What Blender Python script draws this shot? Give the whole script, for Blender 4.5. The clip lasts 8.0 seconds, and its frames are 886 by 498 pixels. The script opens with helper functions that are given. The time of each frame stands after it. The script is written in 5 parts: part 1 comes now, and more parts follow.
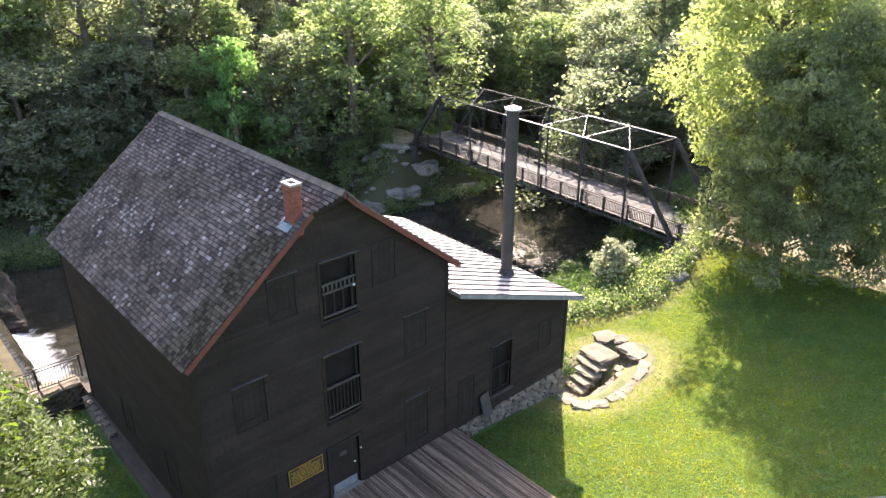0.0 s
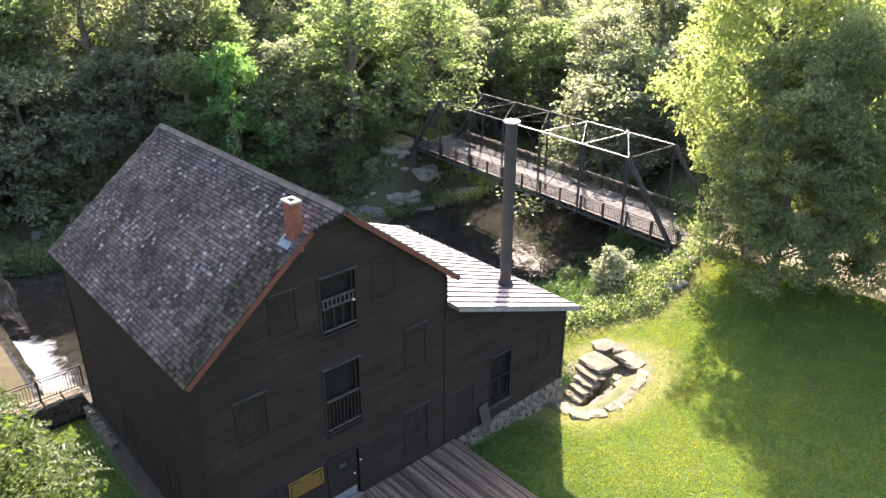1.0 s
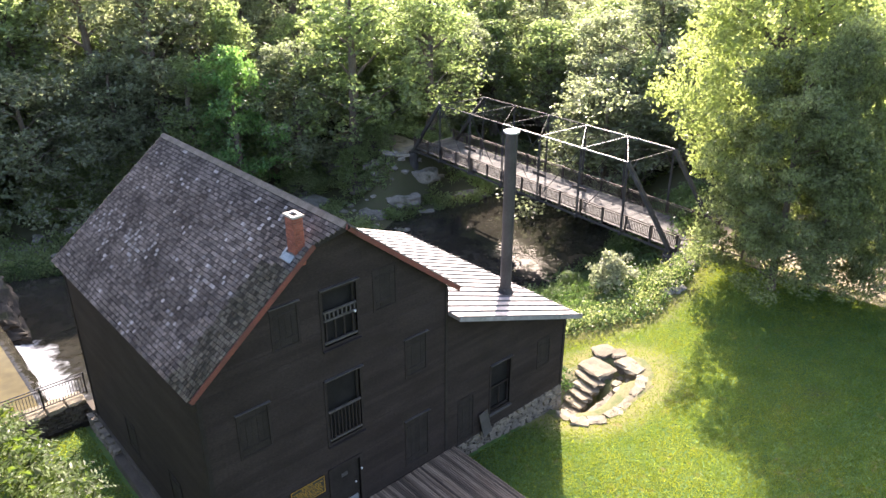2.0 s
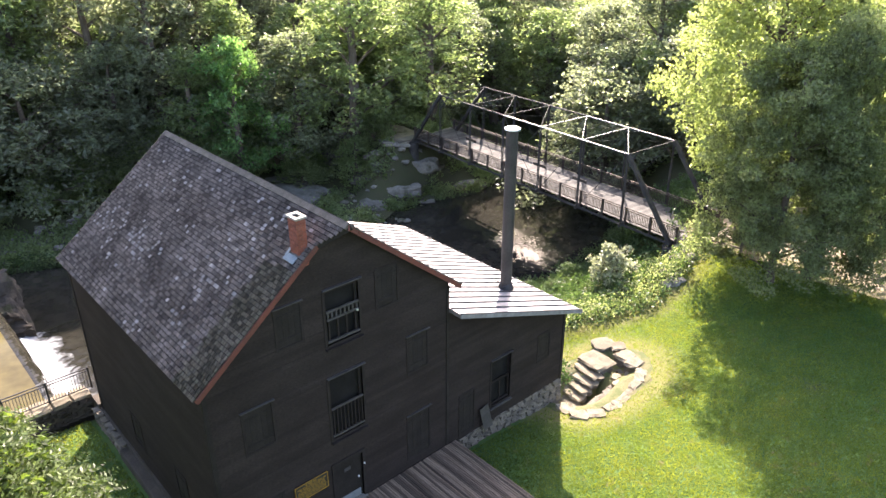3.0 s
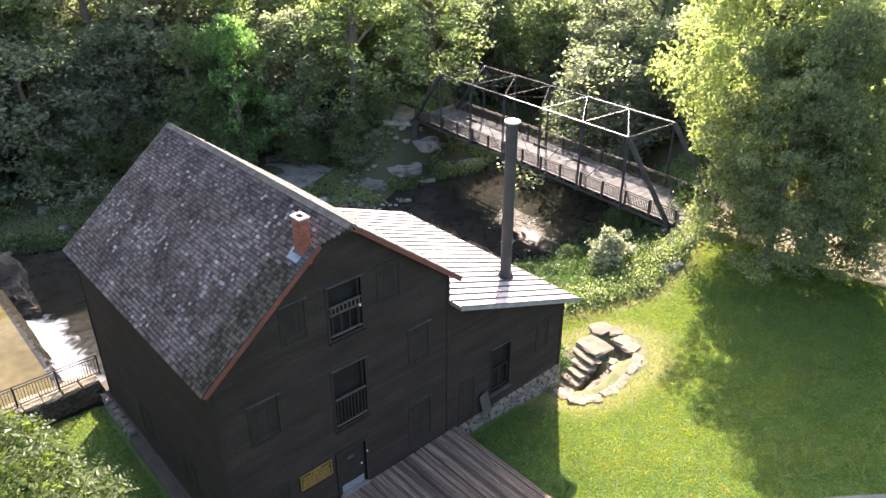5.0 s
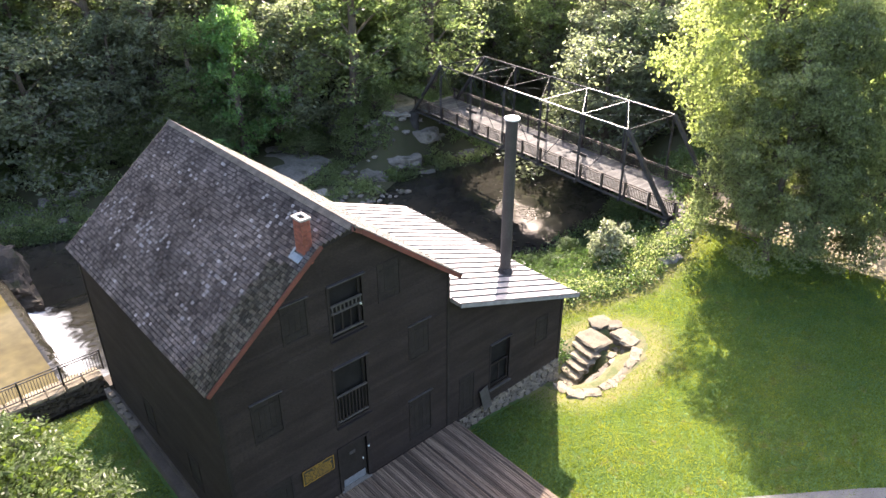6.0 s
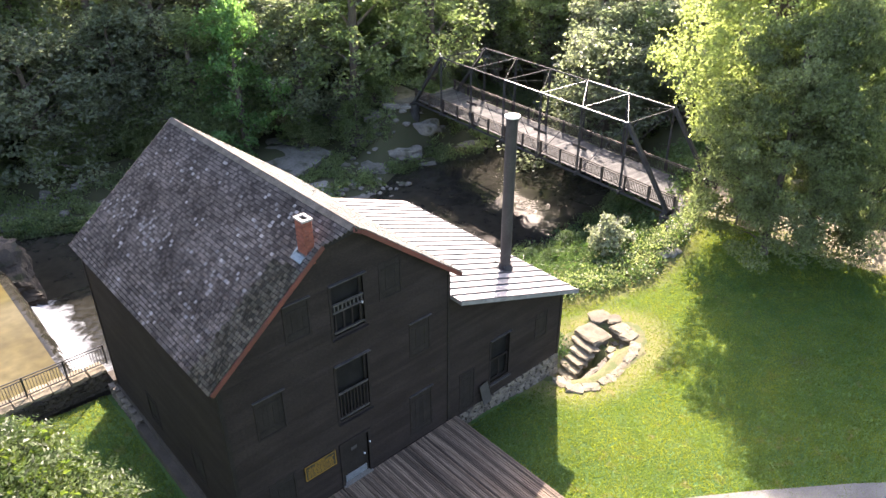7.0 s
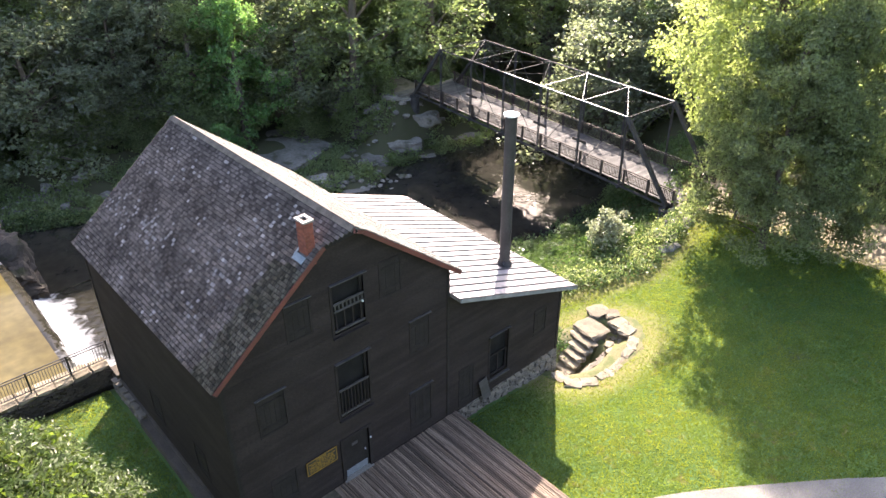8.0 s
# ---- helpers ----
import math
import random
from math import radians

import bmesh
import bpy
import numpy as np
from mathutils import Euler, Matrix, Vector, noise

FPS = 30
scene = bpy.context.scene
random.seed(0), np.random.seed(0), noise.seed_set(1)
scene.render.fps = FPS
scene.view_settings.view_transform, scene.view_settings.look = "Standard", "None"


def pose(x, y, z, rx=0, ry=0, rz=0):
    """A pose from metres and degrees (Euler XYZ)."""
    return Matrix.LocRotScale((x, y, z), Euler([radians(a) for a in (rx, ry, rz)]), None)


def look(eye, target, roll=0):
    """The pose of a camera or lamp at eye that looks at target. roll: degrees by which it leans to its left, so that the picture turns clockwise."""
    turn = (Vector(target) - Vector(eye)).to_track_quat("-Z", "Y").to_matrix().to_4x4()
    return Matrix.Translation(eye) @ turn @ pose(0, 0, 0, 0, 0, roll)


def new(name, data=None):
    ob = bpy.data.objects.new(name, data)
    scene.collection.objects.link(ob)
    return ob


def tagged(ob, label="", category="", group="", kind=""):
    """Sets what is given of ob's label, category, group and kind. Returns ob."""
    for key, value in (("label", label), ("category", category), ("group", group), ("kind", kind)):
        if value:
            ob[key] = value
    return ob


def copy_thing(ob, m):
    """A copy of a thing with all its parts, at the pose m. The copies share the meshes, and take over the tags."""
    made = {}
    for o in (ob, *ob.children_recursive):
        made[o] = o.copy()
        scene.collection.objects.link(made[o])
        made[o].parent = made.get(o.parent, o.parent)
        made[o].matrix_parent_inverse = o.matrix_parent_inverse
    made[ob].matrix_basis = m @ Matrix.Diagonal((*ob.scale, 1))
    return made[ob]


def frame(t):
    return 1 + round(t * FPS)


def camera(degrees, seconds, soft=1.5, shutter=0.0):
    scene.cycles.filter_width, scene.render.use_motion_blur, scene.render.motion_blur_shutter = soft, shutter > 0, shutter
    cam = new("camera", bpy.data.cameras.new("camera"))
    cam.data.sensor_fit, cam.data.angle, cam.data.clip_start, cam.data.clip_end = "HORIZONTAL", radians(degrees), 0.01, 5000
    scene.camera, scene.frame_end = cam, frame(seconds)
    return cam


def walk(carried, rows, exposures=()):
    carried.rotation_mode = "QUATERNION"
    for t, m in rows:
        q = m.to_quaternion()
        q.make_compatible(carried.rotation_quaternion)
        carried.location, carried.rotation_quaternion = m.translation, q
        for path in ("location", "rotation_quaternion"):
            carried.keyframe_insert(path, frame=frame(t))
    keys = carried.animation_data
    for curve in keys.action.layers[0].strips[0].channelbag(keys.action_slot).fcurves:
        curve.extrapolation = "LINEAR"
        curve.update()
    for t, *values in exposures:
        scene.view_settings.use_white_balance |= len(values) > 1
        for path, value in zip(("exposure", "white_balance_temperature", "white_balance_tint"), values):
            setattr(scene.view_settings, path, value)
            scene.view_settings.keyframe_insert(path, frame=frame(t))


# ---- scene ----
cam = camera(63.1, 8.0)
PATH = [
    (0, (-6.512, -18.221, 20.863), (-5.287, -16.869, 20.043), 0.1),
    (0.5, (-6.48, -18.204, 21.123), (-5.255, -16.852, 20.304), 0.1),
    (1, (-6.462, -18.216, 21.432), (-5.238, -16.865, 20.611), 0.1),
    (1.5, (-6.466, -18.205, 21.706), (-5.242, -16.854, 20.885), 0.1),
    (3, (-6.517, -18.186, 22.512), (-5.306, -16.849, 21.648), 0.0),
    (3.5, (-6.536, -18.197, 22.771), (-5.333, -16.867, 21.886), 0.0),
    (4, (-6.528, -18.202, 23.043), (-5.33, -16.88, 22.138), 0.0),
    (4.5, (-6.53, -18.201, 23.304), (-5.339, -16.885, 22.383), -0.0),
    (6, (-6.51, -18.164, 24.044), (-5.337, -16.867, 23.073), -0.1),
    (6.5, (-6.516, -18.149, 24.275), (-5.349, -16.858, 23.29), -0.1),
    (7, (-6.521, -18.164, 24.52), (-5.36, -16.879, 23.52), -0.1),
    (7.5, (-6.518, -18.183, 24.766), (-5.363, -16.904, 23.751), -0.2),
    (8, (-6.515, -18.186, 25.009), (-5.365, -16.913, 23.98), -0.1),
]
walk(cam, [(t, look(eye, target, roll)) for t, eye, target, roll in PATH], [(0.0, 2.22, 6450, 23), (8.0, 2.22, 6450, 23)])

# ---- light ----
SUN_AZ, SUN_EL = radians(40.5), radians(32.6)          # azimuth counted from +x towards +y
SUN_DIR = Vector((math.cos(SUN_EL) * math.cos(SUN_AZ), math.cos(SUN_EL) * math.sin(SUN_AZ), math.sin(SUN_EL)))
world = bpy.data.worlds.new("world")
scene.world = world
world.use_nodes = True
wn = world.node_tree.nodes
sky = wn.new("ShaderNodeTexSky")
sky.sky_type, sky.sun_disc = "NISHITA", False
sky.sun_elevation, sky.sun_rotation = SUN_EL, radians(90) - SUN_AZ
sky.air_density, sky.dust_density = 1.2, 3.0
wn["Background"].inputs[1].default_value = 0.135
world.node_tree.links.new(sky.outputs[0], wn["Background"].inputs[0])
sun_data = bpy.data.lights.new("sun", "SUN")
sun_data.energy, sun_data.angle, sun_data.color = 5.0, radians(0.6), (1.0, 0.90, 0.74)
sun = new("sun", sun_data)
sun.matrix_world = look(SUN_DIR * 100, (0, 0, 0))


# ---- materials ----
def mat(name, c1, c2, rough=0.85, metal=0.0, scale=2.0, fine=30.0, bump=0.3, vary=0.0, island=False, stain=None, spec=0.4, stretch=(1, 1, 1), coords="world"):
    """Two colours mixed by a wide noise, a fine grain over them, relief, and a brightness of its own for each piece."""
    m = bpy.data.materials.new(name)
    m.use_nodes = True
    nt, ns = m.node_tree, m.node_tree.nodes
    link, bsdf = nt.links.new, ns["Principled BSDF"]
    geo = ns.new("ShaderNodeNewGeometry")
    where = ns.new("ShaderNodeVectorMath")
    where.operation = "MULTIPLY"
    where.inputs[1].default_value = stretch
    if coords == "world":
        link(geo.outputs["Position"], where.inputs[0])
    else:
        link(ns.new("ShaderNodeTexCoord").outputs["Object"], where.inputs[0])

    def noise_tex(s, detail=4.0):
        n = ns.new("ShaderNodeTexNoise")
        n.inputs["Scale"].default_value, n.inputs["Detail"].default_value = s, detail
        link(where.outputs[0], n.inputs["Vector"])
        return n

    def ramp(src, lo, hi):
        r = ns.new("ShaderNodeMapRange")
        r.inputs[1].default_value, r.inputs[2].default_value = lo, hi
        link(src, r.inputs[0])
        return r.outputs[0]

    def mix(fac, a, b, kind="MIX"):
        x = ns.new("ShaderNodeMix")
        x.data_type, x.blend_type = "RGBA", kind
        for slot, v in ((0, fac), (6, a), (7, b)):
            if hasattr(v, "is_linked"):
                link(v, x.inputs[slot])
            elif slot == 0:
                x.inputs[0].default_value = v
            else:
                x.inputs[slot].default_value = (*v, 1)
        return x.outputs[2]

    wide, grain = noise_tex(scale), noise_tex(fine, 6.0)
    col = mix(ramp(wide.outputs[0], 0.35, 0.65), c1, c2)
    shade = ns.new("ShaderNodeMapRange")
    shade.inputs[1].default_value, shade.inputs[2].default_value = 0.25, 0.75
    shade.inputs[3].default_value, shade.inputs[4].default_value = 0.7, 1.3
    link(grain.outputs[0], shade.inputs[0])
    hsv = ns.new("ShaderNodeHueSaturation")
    link(col, hsv.inputs["Color"])
    value = shade.outputs[0]
    if vary:
        rnd = geo.outputs["Random Per Island"] if island else ns.new("ShaderNodeObjectInfo").outputs["Random"]
        span = ns.new("ShaderNodeMapRange")
        span.inputs[3].default_value, span.inputs[4].default_value = 1 - vary, 1 + vary
        link(rnd, span.inputs[0])
        mul = ns.new("ShaderNodeMath")
        mul.operation = "MULTIPLY"
        link(value, mul.inputs[0])
        link(span.outputs[0], mul.inputs[1])
        value = mul.outputs[0]
    link(value, hsv.inputs["Value"])
    out = hsv.outputs[0]
    if stain:
        spots = noise_tex(stain[1], 5.0)
        out = mix(ramp(spots.outputs[0], stain[2], stain[2] + 0.12), out, stain[0])
    link(out, bsdf.inputs["Base Color"])
    bsdf.inputs["Roughness"].default_value, bsdf.inputs["Metallic"].default_value = rough, metal
    bsdf.inputs["Specular IOR Level"].default_value = spec
    if bump:
        b = ns.new("ShaderNodeBump")
        b.inputs["Strength"].default_value, b.inputs["Distance"].default_value = bump, 0.02
        link(grain.outputs[0], b.inputs["Height"])
        link(b.outputs[0], bsdf.inputs["Normal"])
    return m


def leaf_mat(name, c1, c2, light, clear=0.45, wide=0.25, vary=0.45, gloss=0.7):
    """Thin leaves: diffuse, partly letting the light through, each leaf of its own shade."""
    m = bpy.data.materials.new(name)
    m.use_nodes = True
    nt, ns = m.node_tree, m.node_tree.nodes
    link = nt.links.new
    ns.remove(ns["Principled BSDF"])
    geo = ns.new("ShaderNodeNewGeometry")
    tex = ns.new("ShaderNodeTexNoise")
    tex.inputs["Scale"].default_value = wide
    link(geo.outputs["Position"], tex.inputs["Vector"])
    r = ns.new("ShaderNodeMapRange")
    r.inputs[1].default_value, r.inputs[2].default_value = 0.35, 0.65
    link(tex.outputs[0], r.inputs[0])
    a = ns.new("ShaderNodeMix")
    a.data_type = "RGBA"
    a.inputs[6].default_value, a.inputs[7].default_value = (*c1, 1), (*c2, 1)
    link(r.outputs[0], a.inputs[0])
    span = ns.new("ShaderNodeMapRange")
    span.inputs[3].default_value, span.inputs[4].default_value = 1 - vary, 1 + vary
    link(geo.outputs["Random Per Island"], span.inputs[0])
    h = ns.new("ShaderNodeHueSaturation")
    link(a.outputs[2], h.inputs["Color"])
    link(span.outputs[0], h.inputs["Value"])
    d = ns.new("ShaderNodeBsdfPrincipled")
    d.inputs["Roughness"].default_value, d.inputs["Specular IOR Level"].default_value = 0.42, gloss
    link(h.outputs[0], d.inputs["Base Color"])
    t = ns.new("ShaderNodeBsdfTranslucent")
    glow = ns.new("ShaderNodeMix")
    glow.data_type, glow.blend_type = "RGBA", "MULTIPLY"
    glow.inputs[0].default_value = 1.0
    glow.inputs[7].default_value = (*light, 1)
    link(h.outputs[0], glow.inputs[6])
    link(glow.outputs[2], t.inputs["Color"])
    s = ns.new("ShaderNodeMixShader")
    s.inputs[0].default_value = clear
    link(d.outputs[0], s.inputs[1])
    link(t.outputs[0], s.inputs[2])
    link(s.outputs[0], ns["Material Output"].inputs["Surface"])
    return m


M_SIDING = mat("black_siding", (0.0250, 0.0193, 0.0168), (0.0342, 0.0268, 0.0235), 0.85, scale=0.5, fine=10, bump=0.3, vary=0.10, island=True, stretch=(1, 1, 3), spec=0.12)
M_SHUTTER = mat("shutter_wood", (0.0212, 0.0175, 0.0152), (0.0285, 0.0240, 0.0210), 0.85, scale=1.5, fine=25, vary=0.10, spec=0.15)
M_FRAME = mat("frame_wood", (0.0228, 0.0184, 0.0163), (0.0305, 0.0248, 0.0222), 0.85, scale=2, fine=30, spec=0.12)
M_LINTEL = mat("lintel_flashing", (0.044, 0.041, 0.039), (0.066, 0.062, 0.059), 0.6, scale=3, fine=40)
M_RAIL = mat("painted_rail", (0.046, 0.042, 0.039), (0.070, 0.064, 0.060), 0.7, scale=3, fine=40)
# Stands for the shade inside openings, on panels that close them.
M_DARK = mat("interior_shade", (0.0125, 0.0118, 0.011), (0.018, 0.017, 0.016), 0.9, spec=0.1)
M_RED = mat("red_trim_paint", (0.150, 0.044, 0.030), (0.105, 0.036, 0.027), 0.7, scale=2, fine=20, stain=((0.11, 0.055, 0.045), 3.0, 0.62))
M_SHINGLE = mat("mossy_shingle", (0.033, 0.032, 0.022), (0.074, 0.067, 0.053), 0.85, scale=0.8, fine=22, bump=0.6, vary=0.6, spec=0.1)
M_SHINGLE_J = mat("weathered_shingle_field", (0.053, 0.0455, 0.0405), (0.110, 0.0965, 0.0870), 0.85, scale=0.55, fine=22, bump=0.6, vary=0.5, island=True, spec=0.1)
# The right slope's sun glare is put into this paler shingle colour.
M_SHINGLE_SUNLIT = mat("sunlit_slope_shingle", (0.104, 0.101, 0.091), (0.150, 0.146, 0.133), 0.8, scale=0.9, fine=20, bump=0.5, vary=0.30, island=True, spec=0.12)
M_SHINGLE_PALE = mat("bleached_shingle", (0.137, 0.127, 0.121), (0.22, 0.208, 0.199), 0.8, scale=2, fine=22, bump=0.5, vary=0.35, island=True)
M_RIDGE = mat("ridge_board", (0.050, 0.046, 0.038), (0.085, 0.079, 0.066), 0.85, scale=2, fine=20, vary=0.2)
M_METAL = mat("galvanised_sheet", (0.205, 0.20, 0.207), (0.255, 0.247, 0.255), 0.55, metal=0.1, scale=0.8, fine=6, bump=0.06, vary=0.06)
M_SEAM = mat("seam_metal", (0.062, 0.059, 0.062), (0.09, 0.086, 0.09), 0.6, metal=0.1, scale=1, fine=8, bump=0.05)
M_STACK = mat("black_stack_iron", (0.030, 0.029, 0.029), (0.047, 0.045, 0.044), 0.6, metal=0.2, scale=1.2, fine=16, bump=0.15)
M_CAP = mat("bright_cap_metal", (0.72, 0.72, 0.74), (0.8, 0.8, 0.8), 0.35, metal=0.3, scale=3, fine=30, bump=0.05)
M_BRICK = mat("red_brick", (0.26, 0.080, 0.048), (0.195, 0.064, 0.043), 0.9, scale=5, fine=50, bump=0.5, vary=0.25, island=True)
# Near-black butt faces paint the shade line below each shingle course.
M_BUTT_SHADE = mat("butt_shade_black", (0.010, 0.0095, 0.009), (0.016, 0.015, 0.014), 0.95, spec=0.05)
# Darker than the shingles, so the gaps between them read as dark lines.
M_DARK_DECK = mat("dark_roof_deck", (0.016, 0.015, 0.014), (0.024, 0.022, 0.020), 0.9, spec=0.1)
M_MORTAR = mat("mortar", (0.115, 0.098, 0.078), (0.16, 0.135, 0.11), 0.95, scale=6, fine=60)
M_STONECAP = mat("pale_cap_stone", (0.40, 0.37, 0.33), (0.31, 0.29, 0.26), 0.85, scale=4, fine=40)
M_LEAD = mat("lead_flashing", (0.15, 0.185, 0.205), (0.205, 0.24, 0.255), 0.6, metal=0.2, scale=4, fine=30)
M_DECK = mat("weathered_deck_board", (0.100, 0.069, 0.046), (0.180, 0.136, 0.098), 0.85, scale=1.2, fine=9, bump=0.5, vary=0.62, stretch=(9, 0.5, 4), stain=((0.060, 0.043, 0.032), 2.2, 0.60))
M_TIMBER = mat("grey_timber", (0.13, 0.105, 0.085), (0.2, 0.165, 0.135), 0.85, scale=1.5, fine=20, vary=0.2)
M_BRIDGE_PLANK = mat("bridge_plank", (0.058, 0.055, 0.051), (0.092, 0.087, 0.080), 0.85, scale=1.0, fine=12, bump=0.4, vary=0.35)
M_RAILWOOD = mat("dark_rail_timber", (0.042, 0.031, 0.024), (0.066, 0.052, 0.041), 0.85, scale=1.5, fine=20, vary=0.25)
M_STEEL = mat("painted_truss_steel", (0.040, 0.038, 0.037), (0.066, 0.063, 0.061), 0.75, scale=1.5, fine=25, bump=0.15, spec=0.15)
# Sun glare on the bridge's upper members, put into a paler steel colour.
M_CHORD_GLARE = mat("sun_glare_steel", (0.15, 0.15, 0.15), (0.21, 0.21, 0.205), 0.5, metal=0.2, scale=1.5, fine=25, bump=0.1)
M_IRON = mat("black_fence_iron", (0.03, 0.03, 0.032), (0.05, 0.048, 0.048), 0.5, metal=0.4, scale=4, fine=40, bump=0.1)
M_STONE = mat("grey_limestone", (0.175, 0.148, 0.112), (0.105, 0.090, 0.070), 0.9, scale=1.8, fine=18, bump=0.7, vary=0.2)
M_STONE_J = mat("grey_limestone_rubble", (0.27, 0.235, 0.19), (0.17, 0.15, 0.125), 0.9, scale=1.8, fine=18, bump=0.7, vary=0.35, island=True)
M_SANDSTONE = mat("sunlit_sandstone", (0.265, 0.222, 0.150), (0.165, 0.140, 0.096), 0.9, scale=1.6, fine=16, bump=0.8, vary=0.25, stain=((0.11, 0.095, 0.066), 3.0, 0.60))
M_ROCK = mat("river_rock", (0.235, 0.215, 0.185), (0.150, 0.138, 0.118), 0.9, scale=0.5, fine=5, bump=0.8, vary=0.2, stain=((0.065, 0.068, 0.038), 0.8, 0.56))
M_CRAG = mat("mossy_crag", (0.062, 0.051, 0.039), (0.034, 0.030, 0.023), 0.92, scale=0.9, fine=6, bump=0.9, stain=((0.030, 0.034, 0.014), 0.9, 0.56))
M_LEDGE = mat("worn_ledge", (0.074, 0.060, 0.045), (0.046, 0.038, 0.029), 0.9, scale=1.2, fine=14, bump=0.6)
M_CONCRETE = mat("concrete", (0.195, 0.184, 0.162), (0.15, 0.142, 0.126), 0.9, scale=0.8, fine=18, bump=0.3, stain=((0.11, 0.103, 0.09), 0.6, 0.62))
M_GRAVEL = mat("gravel_path", (0.30, 0.245, 0.165), (0.21, 0.175, 0.118), 0.95, scale=0.7, fine=14, bump=0.8, stain=((0.12, 0.11, 0.055), 0.8, 0.56))
M_SOIL = mat("dry_soil", (0.150, 0.128, 0.066), (0.115, 0.118, 0.044), 0.95, scale=1.2, fine=12, bump=0.9, stain=((0.080, 0.098, 0.030), 1.8, 0.50))
M_BARK = mat("bark", (0.10, 0.08, 0.062), (0.16, 0.13, 0.10), 0.95, scale=2, fine=14, bump=0.8, stretch=(3, 3, 0.6))
M_SIGN_FACE = mat("sign_black", (0.02, 0.019, 0.017), (0.03, 0.028, 0.025), 0.5, scale=4, fine=40, bump=0.05)
M_SIGN_GOLD = mat("sign_gold", (0.34, 0.195, 0.024), (0.28, 0.155, 0.020), 0.6, scale=4, fine=40, bump=0.05)
M_KICK = mat("kick_plate", (0.20, 0.22, 0.24), (0.26, 0.28, 0.30), 0.5, metal=0.4, scale=3, fine=30, bump=0.05)
# Woodland leaf colours are paled and greyed to imitate haze.
L_FAR = leaf_mat("far_leaves", (0.140, 0.176, 0.102), (0.195, 0.222, 0.150), (1.9, 2.1, 1.05), 0.66, vary=0.32, gloss=0.45)
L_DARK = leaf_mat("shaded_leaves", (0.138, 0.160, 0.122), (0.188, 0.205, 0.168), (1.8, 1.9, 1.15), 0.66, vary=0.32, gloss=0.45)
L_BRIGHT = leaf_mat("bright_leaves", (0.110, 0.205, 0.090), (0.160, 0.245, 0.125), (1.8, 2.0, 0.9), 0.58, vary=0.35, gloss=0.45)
# Lighter leaf colour: backlight and haze on these crowns are painted in.
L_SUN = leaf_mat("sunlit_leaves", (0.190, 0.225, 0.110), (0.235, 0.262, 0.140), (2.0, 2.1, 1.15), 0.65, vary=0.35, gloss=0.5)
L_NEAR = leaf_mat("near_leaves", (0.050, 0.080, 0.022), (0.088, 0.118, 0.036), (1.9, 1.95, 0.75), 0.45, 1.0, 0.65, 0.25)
L_SILVER = leaf_mat("silvery_leaves", (0.22, 0.25, 0.165), (0.30, 0.32, 0.235), (1.5, 1.5, 1.1), 0.4, 1.0, 0.55)
L_PALE = leaf_mat("pale_weed_leaves", (0.19, 0.235, 0.11), (0.30, 0.325, 0.19), (1.7, 1.8, 0.9), 0.45, 1.2)
L_OLIVE = leaf_mat("olive_leaves", (0.128, 0.152, 0.092), (0.180, 0.202, 0.128), (1.9, 2.05, 1.05), 0.6, 0.4, 0.35, 0.45)
L_GRASS = leaf_mat("grass_blades", (0.070, 0.138, 0.036), (0.102, 0.168, 0.042), (3.35, 2.3, 0.75), 0.55, 0.5, 0.14, 0.35)
L_BANK = leaf_mat("bank_weed_leaves", (0.066, 0.112, 0.042), (0.110, 0.150, 0.068), (1.5, 1.7, 0.8), 0.38, 0.5, 0.35, 0.35)


def water_mat(name, c1, c2, ripple, waves=4.5, rough=0.03):
    m = mat(name, c1, c2, rough, scale=0.25, fine=1.3, bump=0.0, spec=0.3)
    nt, ns = m.node_tree, m.node_tree.nodes
    link, bsdf = nt.links.new, ns["Principled BSDF"]
    bsdf.inputs["IOR"].default_value = 1.33
    geo = ns.new("ShaderNodeNewGeometry")
    w = ns.new("ShaderNodeTexNoise")
    w.inputs["Scale"].default_value, w.inputs["Detail"].default_value = waves, 2.0
    link(geo.outputs["Position"], w.inputs["Vector"])
    b = ns.new("ShaderNodeBump")
    b.inputs["Strength"].default_value, b.inputs["Distance"].default_value = ripple, 0.06
    link(w.outputs[0], b.inputs["Height"])
    link(b.outputs[0], bsdf.inputs["Normal"])
    return m


M_RIVER = water_mat("river_water", (0.022, 0.0205, 0.0165), (0.032, 0.030, 0.024), 0.02, 5.0, 0.03)
M_POND = water_mat("muddy_pond_water", (0.085, 0.067, 0.022), (0.115, 0.094, 0.038), 0.03)


